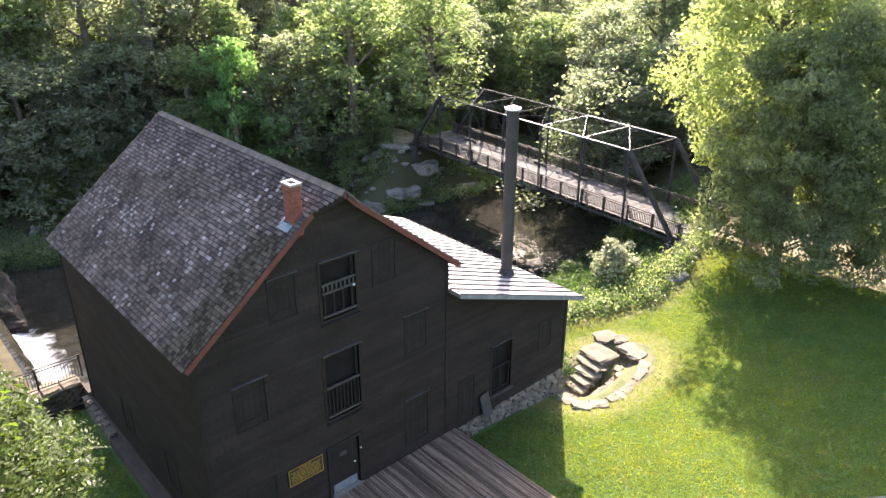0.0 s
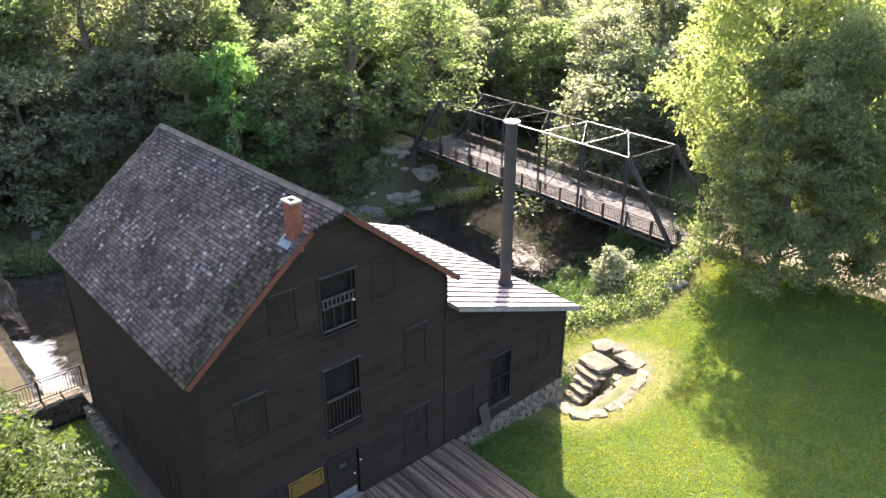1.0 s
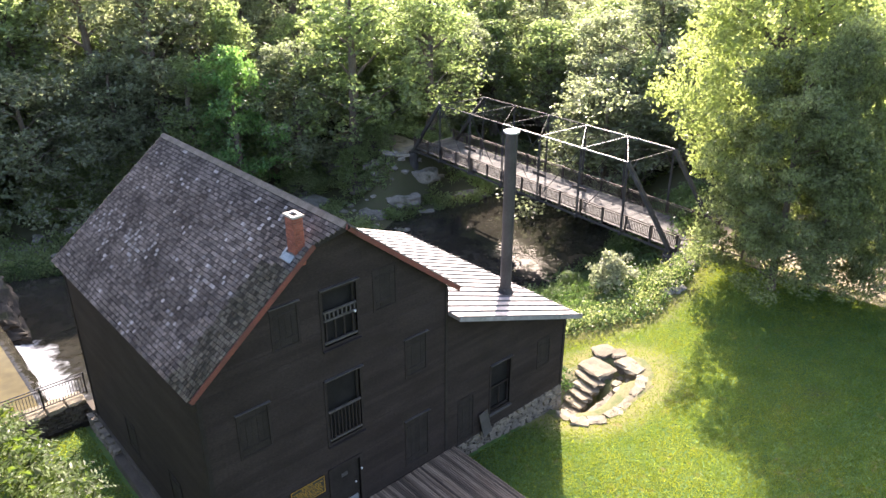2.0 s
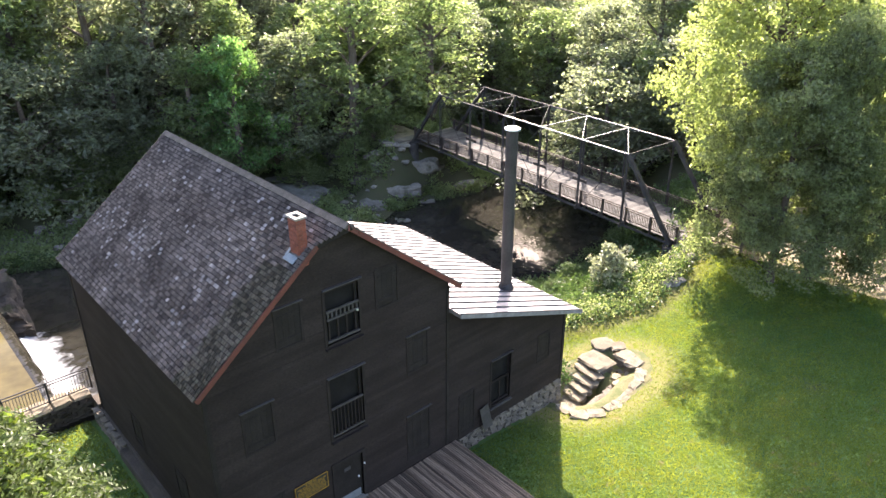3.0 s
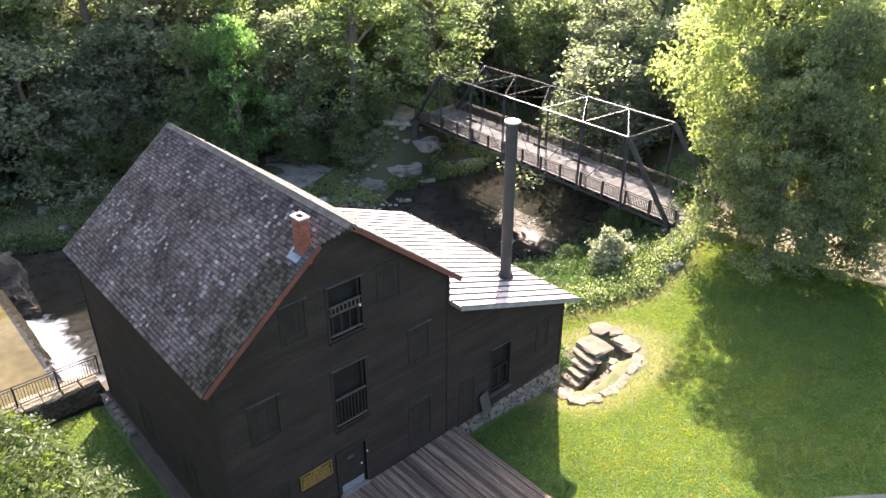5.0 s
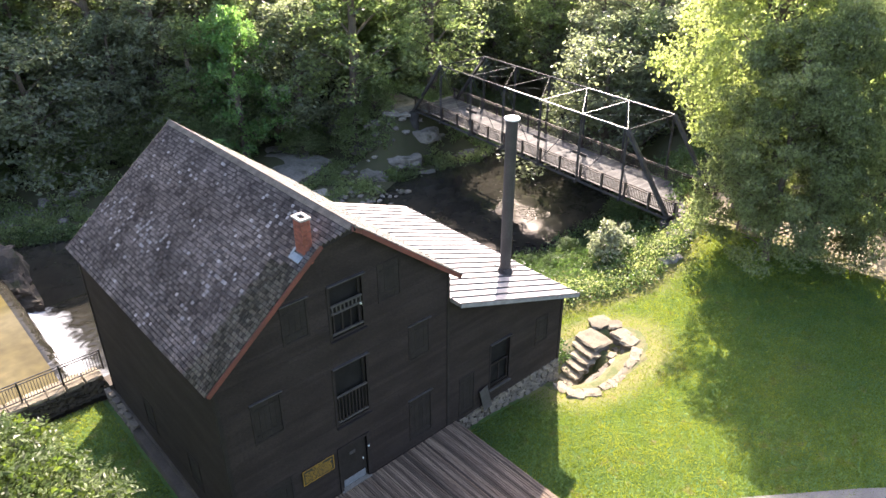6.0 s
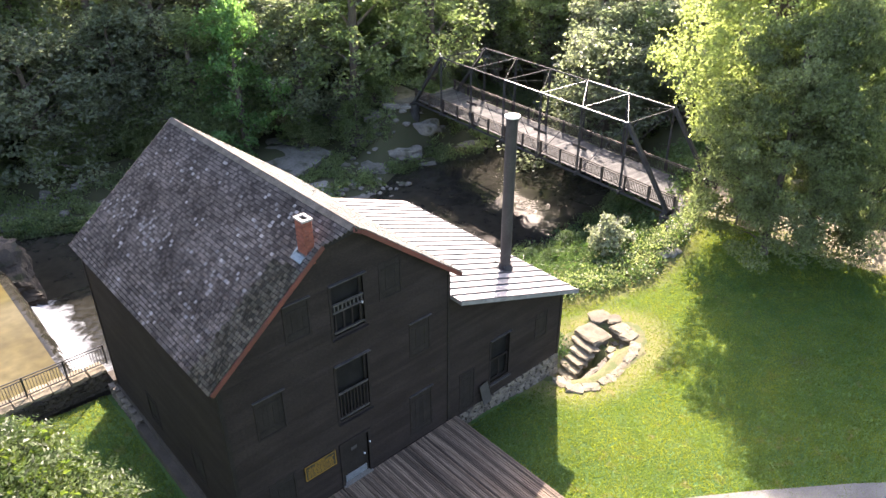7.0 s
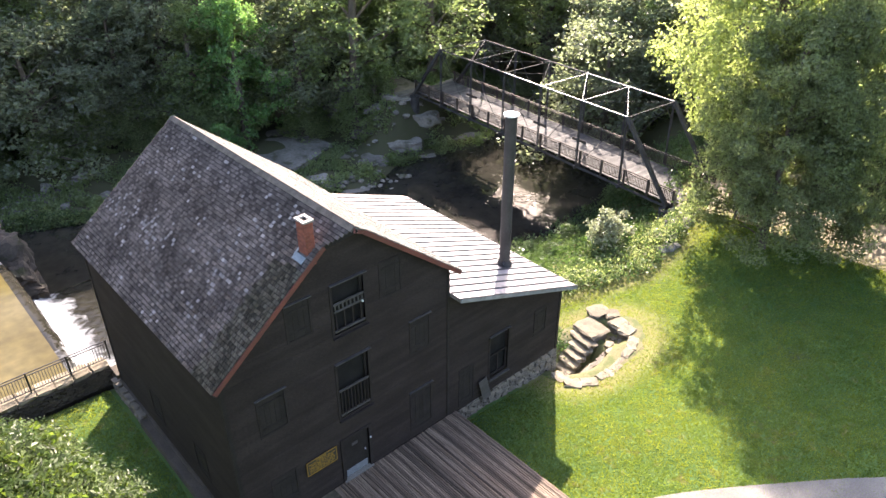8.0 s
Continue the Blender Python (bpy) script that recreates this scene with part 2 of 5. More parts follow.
def foam_mat():
    """White foam that breaks up into streaks over the dark river where the water calms."""
    m = water_mat("churned_water", (0.018, 0.017, 0.013), (0.030, 0.028, 0.022), 0.5, 2.6)
    nt, ns = m.node_tree, m.node_tree.nodes
    link, bsdf = nt.links.new, ns["Principled BSDF"]
    dark = bsdf.inputs["Base Color"].links[0].from_socket
    much = ns.new("ShaderNodeAttribute")
    much.attribute_name = "foam"
    geo = ns.new("ShaderNodeNewGeometry")
    squeeze = ns.new("ShaderNodeVectorMath")
    squeeze.operation = "MULTIPLY"
    squeeze.inputs[1].default_value = (0.9, 1.25, 1.0)
    link(geo.outputs["Position"], squeeze.inputs[0])
    n = ns.new("ShaderNodeTexNoise")
    n.inputs["Scale"].default_value, n.inputs["Detail"].default_value, n.inputs["Distortion"].default_value = 1.2, 8.0, 0.9
    link(squeeze.outputs[0], n.inputs["Vector"])
    total = ns.new("ShaderNodeMath")
    link(much.outputs["Fac"], total.inputs[0])
    link(n.outputs[0], total.inputs[1])
    r = ns.new("ShaderNodeMapRange")
    r.inputs[1].default_value, r.inputs[2].default_value = 0.80, 1.25
    link(total.outputs[0], r.inputs[0])
    x = ns.new("ShaderNodeMix")
    x.data_type = "RGBA"
    x.inputs[7].default_value = (0.37, 0.385, 0.395, 1)
    link(r.outputs[0], x.inputs[0])
    link(dark, x.inputs[6])
    link(x.outputs[2], bsdf.inputs["Base Color"])
    g = ns.new("ShaderNodeMapRange")
    g.inputs[3].default_value, g.inputs[4].default_value = 0.04, 0.7
    link(r.outputs[0], g.inputs[0])
    link(g.outputs[0], bsdf.inputs["Roughness"])
    return m


M_CHURN = foam_mat()


# ---- mesh helpers ----
def finish(ob, smooth=False):
    if smooth:
        ob.data.polygons.foreach_set("use_smooth", [True] * len(ob.data.polygons))
    return ob


def part(name, bm, material, parent=None, label="", smooth=False):
    """One mesh object out of a bmesh, under a thing or a part."""
    me = bpy.data.meshes.new(name)
    bm.normal_update()
    bm.to_mesh(me)
    bm.free()
    me.materials.append(material)
    ob = finish(new(name, me), smooth)
    if parent is not None:
        ob.parent = parent
    if label:
        ob["label"] = label
    return ob


def again(name, ob, m, parent):
    """Another piece on the mesh of ob."""
    o = new(name, ob.data)
    o.parent = parent
    o.matrix_basis = m
    return o


def raw(name, verts, faces, material, parent=None, label="", smooth=False):
    me = bpy.data.meshes.new(name)
    me.from_pydata(verts if isinstance(verts, list) else verts.tolist(), [], faces if isinstance(faces, list) else faces.tolist())
    me.materials.append(material)
    ob = finish(new(name, me), smooth)
    if parent is not None:
        ob.parent = parent
    if label:
        ob["label"] = label
    return ob


def thing(name, label, category, at=(0, 0, 0), group="", kind=""):
    ob = new(name)
    ob.location = at
    ob.empty_display_size = 0.3
    return tagged(ob, label, category, group, kind)


HEX = ((0, 3, 2, 1), (4, 5, 6, 7), (0, 1, 5, 4), (1, 2, 6, 5), (2, 3, 7, 6), (3, 0, 4, 7))


def solid(bm, pts):
    """A solid of eight corners: four below, four above, both counter-clockwise."""
    vs = [bm.verts.new(p) for p in pts]
    return [bm.faces.new([vs[i] for i in f]) for f in HEX]


def box(bm, x0, x1, y0, y1, z0, z1):
    return solid(bm, [(x0, y0, z0), (x1, y0, z0), (x1, y1, z0), (x0, y1, z0), (x0, y0, z1), (x1, y0, z1), (x1, y1, z1), (x0, y1, z1)])


def beam(bm, p, q, w, h, up=(0, 0, 1)):
    """A bar from p to q, w wide and h deep towards up."""
    p, q, up = Vector(p), Vector(q), Vector(up)
    d = (q - p).normalized()
    side = d.cross(up)
    if side.length < 1e-4:
        side = d.cross(Vector((1, 0, 0)))
    side = side.normalized() * w / 2
    top = side.cross(d).normalized() * h / 2
    solid(bm, [p - side - top, q - side - top, q + side - top, p + side - top, p - side + top, q - side + top, q + side + top, p + side + top])


def tube(bm, p, q, r, r2=None, seg=10, caps=True):
    p, q = Vector(p), Vector(q)
    r2 = r if r2 is None else r2
    d = (q - p).normalized()
    a = d.cross(Vector((0, 0, 1)))
    a = a.normalized() if a.length > 1e-4 else Vector((1, 0, 0))
    b = d.cross(a)
    rings = []
    for c, rad in ((p, r), (q, r2)):
        rings.append([bm.verts.new(c + (a * math.cos(k * 2 * math.pi / seg) + b * math.sin(k * 2 * math.pi / seg)) * rad) for k in range(seg)])
    for k in range(seg):
        bm.faces.new((rings[0][k], rings[1][k], rings[1][(k + 1) % seg], rings[0][(k + 1) % seg]))
    if caps:
        bm.faces.new(rings[0])
        bm.faces.new(rings[1][::-1])


def bevel(bm, width, segments=1):
    bmesh.ops.bevel(bm, geom=bm.edges[:], offset=width, segments=segments, affect="EDGES", clamp_overlap=True)


def stone_bm(sx, sy, sz, rng, rough=0.12, cuts=1):
    """An uneven block with broken edges."""
    bm = bmesh.new()
    box(bm, -sx / 2, sx / 2, -sy / 2, sy / 2, -sz / 2, sz / 2)
    if cuts:
        bmesh.ops.subdivide_edges(bm, edges=bm.edges[:], cuts=cuts, use_grid_fill=True)
    for v in bm.verts:
        f = [abs(c) / (s / 2) for c, s in zip(v.co, (sx, sy, sz))]
        corner = sum(k > 0.98 for k in f)
        pull = 1 - 0.07 * max(0, corner - 1)
        v.co = Vector((v.co.x * pull, v.co.y * pull, v.co.z)) + Vector([rng.uniform(-rough, rough) * s * 0.5 for s in (sx, sy, sz)])
    return bm


def spline(table, x):
    xs, ys = zip(*table)
    return float(np.interp(x, xs, ys))


def step(a, b, x):
    t = min(1.0, max(0.0, (x - a) / (b - a)))
    return t * t * (3 - 2 * t)


# ---- ground ----
WATER, POND = -5.0, -1.5
EDGE_LAWN = [(-80, 13.2), (0, 13.2), (18, 13.2), (18.6, 8.5), (21, 5.5), (24, 3.9), (26, 3.1), (29, 2.0), (33, 2.3), (38, 3.6), (44, 7.5), (60, 16), (120, 30)]
EDGE_WATER = [(-80, 14.8), (0, 14.8), (18, 17), (24, 17.8), (33, 17.4), (38, 15.9), (44, 16.2), (50, 19), (58, 28), (64, 37), (120, 60)]
EDGE_FAR = [(-80, 44), (0, 45.5), (3, 44.3), (6.6, 42.6), (12, 40), (20, 38.5), (26, 33), (30, 31.5), (34, 33.2), (38.5, 33), (44, 31.5), (52, 34), (60, 36), (64, 36), (120, 60)]


def ground_z(x, y):
    lawn = -0.57 + 0.018 * x - 0.115 * min(2, max(y, -14))
    lawn = lawn * (1 - step(28, 37, x)) + 0.8 * step(28, 37, x)
    lawn = lawn * step(-1.5, 6, x) + 0.55 * (1 - step(-1.5, 6, x))
    bumps = 0.10 * noise.noise(Vector((x * 0.25, y * 0.25, 0))) + 0.03 * noise.noise(Vector((x, y, 3)))
    lawn += bumps * 0.6 + 0.62 * math.exp(-((x - 11.5) / 4.0) ** 2) * step(-7, -1, y) * step(7, 9, x)
    e, w, f = spline(EDGE_LAWN, x), spline(EDGE_WATER, x), spline(EDGE_FAR, x)
    z = lawn
    if y > e:
        bed = -6.2
        fall = step(e, w + 1.5, y)
        z = lawn * (1 - fall) + bed * fall
        if 18 < x and e < y < w:
            z += 0.5 * noise.noise(Vector((x * 0.5, y * 0.5, 7))) * fall
    if y > f - 2:
        r = step(f - 2.0, f + 1.5, y)
        far = -4.75 + 0.7 * step(f + 4, f + 14, y) + 0.3 * noise.noise(Vector((x * 0.15, y * 0.15, 1)))
        far += 0.22 * max(0.0, y - max(f + 10, 50)) if y < 95 else 0.22 * 45 + 0.02 * (y - 95)
        road = step(8, 3, abs(x - 40.8 - 0.2 * max(0, y - 38))) * step(34.5, 39, y)
        far = far * (1 - road) + max(far, 0.25) * road
        z = z * (1 - r) + far * r
    # the bank falls away steeply beside the bridge's near pier
    if e < y < w:
        z -= 1.0 * math.exp(-((x - 36.2) / 3.0) ** 2) * step(e + 0.3, e + 3.0, y) * step(w, w - 6, y)
    # the steps' hollow beside the annex
    if 16 < x < 25.5 and -3 < y < 2.5:
        z -= 1.15 * step(1.0, 0.5, math.hypot((x - 19.6) / 2.3, (y + 0.2) / 1.5)) + 0.2 * step(1.0, 0.8, math.hypot((x - 21.0) / 2.4, (y - 0.1) / 1.6))
        z -= 0.42 * step(1.0, 0.6, math.hypot((x - 22.55) / 0.8, (y + 0.35) / 1.35))
    if math.hypot(x - 20, y - 10) > 130:
        z += min(14, 0.12 * (math.hypot(x - 20, y - 10) - 130))
    return z


def ground_axis(lo, hi, fine):
    mid = list(np.arange(lo, hi + 0.01, fine))
    out = [hi + d for d in (2, 5, 10, 18, 30, 50, 80, 130, 220, 400, 800, 1600, 2500)]
    return [lo - (o - hi) for o in reversed(out)] + mid + out


def ground_mat():
    """Mown lawn, drier by its edge; leaf litter and soil on the banks and under the woods."""
    m = mat("grass_and_soil", (0.060, 0.112, 0.034), (0.084, 0.134, 0.038), 0.95, scale=0.45, fine=12, bump=1.0, spec=0.12, stain=((0.120, 0.118, 0.040), 1.6, 0.58))
    nt, ns = m.node_tree, m.node_tree.nodes
    link, bsdf = nt.links.new, ns["Principled BSDF"]
    grass = bsdf.inputs["Base Color"].links[0].from_socket
    zone = ns.new("ShaderNodeAttribute")
    zone.attribute_name = "soil"
    n = ns.new("ShaderNodeTexNoise")
    n.inputs["Scale"].default_value, n.inputs["Detail"].default_value, n.inputs["Roughness"].default_value = 1.3, 8.0, 0.7
    geo = ns.new("ShaderNodeNewGeometry")
    link(geo.outputs["Position"], n.inputs["Vector"])
    litter = ns.new("ShaderNodeMix")
    litter.data_type = "RGBA"
    litter.inputs[6].default_value, litter.inputs[7].default_value = (0.085, 0.072, 0.050, 1), (0.050, 0.066, 0.025, 1)
    link(n.outputs[0], litter.inputs[0])
    x = ns.new("ShaderNodeMix")
    x.data_type = "RGBA"
    link(zone.outputs["Fac"], x.inputs[0])
    link(grass, x.inputs[6])
    link(litter.outputs[2], x.inputs[7])
    dry = ns.new("ShaderNodeAttribute")
    dry.attribute_name = "dry"
    patch = ns.new("ShaderNodeMath")
    patch.operation = "MULTIPLY"
    link(dry.outputs["Fac"], patch.inputs[0])
    link(n.outputs[0], patch.inputs[1])
    patch.use_clamp = True
    straw = ns.new("ShaderNodeMix")
    straw.data_type = "RGBA"
    straw.inputs[7].default_value = (0.200, 0.172, 0.070, 1)
    link(patch.outputs[0], straw.inputs[0])
    link(x.outputs[2], straw.inputs[6])
    link(straw.outputs[2], bsdf.inputs["Base Color"])
    return m


def dryness(x, y):
    """How parched the lawn is: along the bank's edge and round the old steps."""
    e = spline(EDGE_LAWN, x)
    rim = math.hypot((x - 20.6) / 4.5, (y + 0.4) / 2.9)
    return max(0.9 * step(e - 2.2, e - 0.2, y) if x > 18 else 0.0, 0.9 * step(1.45, 0.95, rim))


def build_ground():
    xs, ys = ground_axis(-30, 75, 0.6), ground_axis(-32, 75, 0.6)
    verts = [(x, y, ground_z(x, y)) for y in ys for x in xs]
    n = len(xs)
    faces = [(j * n + i, j * n + i + 1, (j + 1) * n + i + 1, (j + 1) * n + i) for j in range(len(ys) - 1) for i in range(n - 1)]
    ob = raw("ground", verts, faces, ground_mat(), smooth=True)
    soil = ob.data.attributes.new("soil", "FLOAT", "POINT")
    soil.data.foreach_set("value", [max(step(-0.6, 0.8, y - spline(EDGE_LAWN, x)) * (0.45 if 18 < x < 50 and y < spline(EDGE_WATER, x) else 1.0), step(-0.8, 1.2, x - 38.4 - 0.1 * max(0, -8 - y) ** 1.3), 0.8 * math.exp(-((x - 26.7) / 0.7) ** 2 - ((y + 8.85) / 0.6) ** 2)) for x, y, _ in verts])
    straw = ob.data.attributes.new("dry", "FLOAT", "POINT")
    straw.data.foreach_set("value", [1.5 * dryness(x, y) if -12 < y < 12 and 14 < x < 45 else 0.0 for x, y, _ in verts])
    return tagged(ob, "mown green lawn sloping into a soil and weed river bank", "ground", kind="structure")


build_ground()


def sheet(name, x0, x1, y0, y1, z, dx, material, label, category, wave=0.0):
    xs, ys = np.arange(x0, x1 + dx / 2, dx), np.arange(y0, y1 + dx / 2, dx)
    verts = [(float(x), float(y), z + wave * noise.noise(Vector((x * 0.9, y * 0.9, 5)))) for y in ys for x in xs]
    n = len(xs)
    faces = [(j * n + i, j * n + i + 1, (j + 1) * n + i + 1, (j + 1) * n + i) for j in range(len(ys) - 1) for i in range(n - 1)]
    return tagged(raw(name, verts, faces, material, smooth=True), label, category, kind="structure")




def build_river():
    """Slow water; its surface breaks into small tilted facets in the open reach above the bridge."""
    xs = list(np.arange(-0.6, 31.0, 0.6)) + list(np.arange(31.0, 46.0, 0.13)) + list(np.arange(46.0, 68.1, 0.6))
    ys = list(np.arange(13.4, 16.0, 0.4)) + list(np.arange(16.0, 28.0, 0.13)) + list(np.arange(28.0, 52.1, 0.6))
    rng = np.random.default_rng(6)
    chop = rng.normal(size=(len(ys), len(xs)))
    verts = []
    for j, y in enumerate(ys):
        for i, x in enumerate(xs):
            z = WATER + 0.02 * noise.noise(Vector((x * 0.5, y * 0.5, 5)))
            if 31 < x < 46 and 16 < y < 28:
                much = max(0.0, noise.noise(Vector((x * 0.35, y * 0.35, 1))) + 0.35)
                z += 0.0042 * much * chop[j, i]
            verts.append((float(x), float(y), z))
    n = len(xs)
    faces = [(j * n + i, j * n + i + 1, (j + 1) * n + i + 1, (j + 1) * n + i) for j in range(len(ys) - 1) for i in range(n - 1)]
    tagged(raw("river_water", verts, faces, M_RIVER), "dark slow river water below the mill", "water", kind="structure")


build_river()
sheet("pond_water", -70, -1.15, 14.5, 48, POND, 1.0, M_POND, "muddy brown water held back by the dam", "water", 0.01)

# ---- mill ----
RNG = random.Random(4)
MX, MY, AX = 10.25, 12.75, 17.85                 # mill width and depth, annex far side
EAVE_Z, RIDGE_Z, RIDGE_X = 9.10, 13.49, 5.13
SLOPE = (RIDGE_Z - EAVE_Z) / (RIDGE_X + 0.3)
mill = thing("mill", "three-storey black clapboard mill with a shingled gable roof and metal-roofed annex", "building")


def front(u, d, z):
    return (u, d, z)


def left_side(u, d, z):
    return (d, MY - u, z)


def back(u, d, z):
    return (AX - u, MY - d, z)


def right_side(u, d, z):
    return (AX - d, u, z)


def clad_wall(P, lo, hi, z0, z1, openings, course=0.19, thick=0.2):
    """Lapped boards row by row, each row cut at the openings; lo and hi give the wall's ends at a height."""
    bm = bmesh.new()
    zs = {z0, z1} | {round(z0 + k * course, 3) for k in range(int((z1 - z0) / course) + 1)}
    for o in openings:
        zs |= {o[2], o[3]}
    zs = sorted(z for z in zs if z0 <= z <= z1)
    for a, b in zip(zs, zs[1:]):
        if b - a < 0.02:
            continue
        mid = (a + b) / 2
        cuts = sorted((o[0], o[1]) for o in openings if o[2] < mid < o[3])
        start = None
        spans = []
        for c0, c1 in cuts:
            spans.append((start, c0))
            start = c1
        spans.append((start, None))
        for s, e in spans:
            sa, sb = (lo(a), lo(b)) if s is None else (s, s)
            ea, eb = (hi(a), hi(b)) if e is None else (e, e)
            if ea - sa < 0.03 or eb < sb:
                continue
            joints = [0.0]
            if ea - sa > 5:
                joints.append(RNG.uniform(0.25, 0.75))
            joints.append(1.0)
            for j0, j1 in zip(joints, joints[1:]):
                k = [sa + (ea - sa) * j0, sa + (ea - sa) * j1 - (0.004 if j1 < 1 else 0), sb + (eb - sb) * j1 - (0.004 if j1 < 1 else 0), sb + (eb - sb) * j0]
                p = -0.014 - RNG.uniform(0, 0.003)
                solid(bm, [P(k[0], p, a), P(k[1], p, a), P(k[1], thick, a), P(k[0], thick, a), P(k[3], -0.004, b), P(k[2], -0.004, b), P(k[2], thick, b), P(k[3], thick, b)])
    bmesh.ops.recalc_face_normals(bm, faces=bm.faces[:])
    return bm


SHUT = [(1.22, 2.24, 6.0, 7.6), (1.3, 2.25, 2.1, 3.6), (2.76, 3.64, 9.45, 10.85), (6.78, 7.68, 9.43, 10.92), (8.14, 9.08, 6.0, 7.55), (8.06, 9.14, 1.75, 3.82)]
OPEN = [(4.52, 5.95, 4.75, 7.35), (4.6, 5.98, 8.78, 10.85)]
DOOR = (4.46, 5.72, 1.32, 3.5)
AX_OPEN = (12.86, 14.08, 1.9, 4.27)
AX_SHUT = [(10.95, 11.75, 1.35, 3.4), (16.0, 16.75, 2.9, 4.3)]
SIDE_SHUT = [(4.6, 5.5, 2.2, 3.6), (8.9, 9.8, 2.2, 3.6)]
rise = lambda z: max(0.0, (z - (EAVE_Z + SLOPE * 0.3 - 0.12)) / SLOPE)
part("wall", clad_wall(front, lambda z: rise(z), lambda z: MX - rise(z), 1.2, RIDGE_Z - 0.16, SHUT + OPEN + [DOOR]), M_SIDING, mill, "black-stained clapboard gable wall")
part("wall", clad_wall(left_side, lambda z: 0.0, lambda z: MY - 0.21, 1.2, EAVE_Z + 0.1, SIDE_SHUT), M_SIDING, mill)
ANNEX_Z0, ANNEX_Z1 = 8.05, 5.17               # annex roof at the mill's wall and at its low eave
ax_end = lambda z: min(AX, MX + (ANNEX_Z0 - 0.1 - z) / ((ANNEX_Z0 - ANNEX_Z1) / (18.2 - MX)))
part("wall", clad_wall(front, lambda z: MX + 0.01, ax_end, 1.06, ANNEX_Z0 - 0.12, [AX_OPEN] + AX_SHUT), M_SIDING, mill, "black-stained clapboard annex wall")
part("wall", clad_wall(right_side, lambda z: 0.21, lambda z: MY - 0.21, 1.06, ANNEX_Z1 - 0.05, []), M_SIDING, mill)
part("wall", clad_wall(back, lambda z: 0.0 if z < 5.0 else AX - MX + rise(z), lambda z: AX - rise(z), -1.0, RIDGE_Z - 0.16, []), M_SIDING, mill)
part("wall", clad_wall(lambda u, d, z: (MX - d, u, z), lambda z: 0.21, lambda z: MY - 0.21, ANNEX_Z0 - 0.4, EAVE_Z + 0.1, []), M_SIDING, mill)
# corner boards
for x0, x1, y0, y1, z0, z1 in ((-0.04, 0.12, -0.045, 0.12, 1.2, EAVE_Z + 0.05), (MX - 0.14, MX + 0.0, -0.05, 0.1, 1.1, EAVE_Z), (AX - 0.12, AX + 0.04, -0.045, 0.12, 1.06, 5.1), (-0.04, 0.12, MY - 0.12, MY + 0.04, -1, EAVE_Z)):
    bm = bmesh.new()
    box(bm, x0, x1, y0, y1, z0, z1)
    part("corner_board", bm, M_SHUTTER, mill)

def trim_frame(P, u0, u1, z0, z1, w=0.11, out=-0.035, deep=0.05):
    bm = bmesh.new()
    for a, b, c, d in ((u0 - w, u0, z0 - w, z1 + w), (u1, u1 + w, z0 - w, z1 + w), (u0, u1, z0 - w, z0), (u0, u1, z1, z1 + w)):
        solid(bm, [P(a, out, c), P(b, out, c), P(b, deep, c), P(a, deep, c), P(a, out, d), P(b, out, d), P(b, deep, d), P(a, deep, d)])
    bmesh.ops.recalc_face_normals(bm, faces=bm.faces[:])
    return bm


def cuboid(P, u0, u1, d0, d1, z0, z1):
    bm = bmesh.new()
    solid(bm, [P(u0, d0, z0), P(u1, d0, z0), P(u1, d1, z0), P(u0, d1, z0), P(u0, d0, z1), P(u1, d0, z1), P(u1, d1, z1), P(u0, d1, z1)])
    bmesh.ops.recalc_face_normals(bm, faces=bm.faces[:])
    return bm


def shuttered(P, u0, u1, z0, z1, lintel=True):
    """A window closed with a boarded shutter of two leaves on ledges."""
    win = part("window", trim_frame(P, u0, u1, z0, z1, 0.09), M_FRAME, mill, "boarded-up window in a black frame")
    n = max(4, int((u1 - u0) / 0.2))
    w = (u1 - u0) / n
    for k in range(n):
        part("shutter_board", cuboid(P, u0 + k * w + 0.006, u0 + (k + 1) * w - 0.002, -0.004 - 0.004 * (k % 2), 0.05, z0, z1), M_SHUTTER, win)
    for zz in (z0 + 0.2, z1 - 0.3):
        part("ledge", cuboid(P, u0 + 0.04, u1 - 0.04, -0.028, -0.009, zz, zz + 0.1), M_SHUTTER, win)
    if lintel:
        part("lintel", cuboid(P, u0 - 0.12, u1 + 0.12, -0.10, -0.005, z1 + 0.095, z1 + 0.125), M_LINTEL, win, "grey metal drip cap")


for o in SHUT:
    shuttered(front, *o, lintel=o[2] not in (9.43, 2.1))
for o in AX_SHUT:
    shuttered(front, *o, lintel=False)
for o in SIDE_SHUT:
    shuttered(left_side, *o, lintel=False)


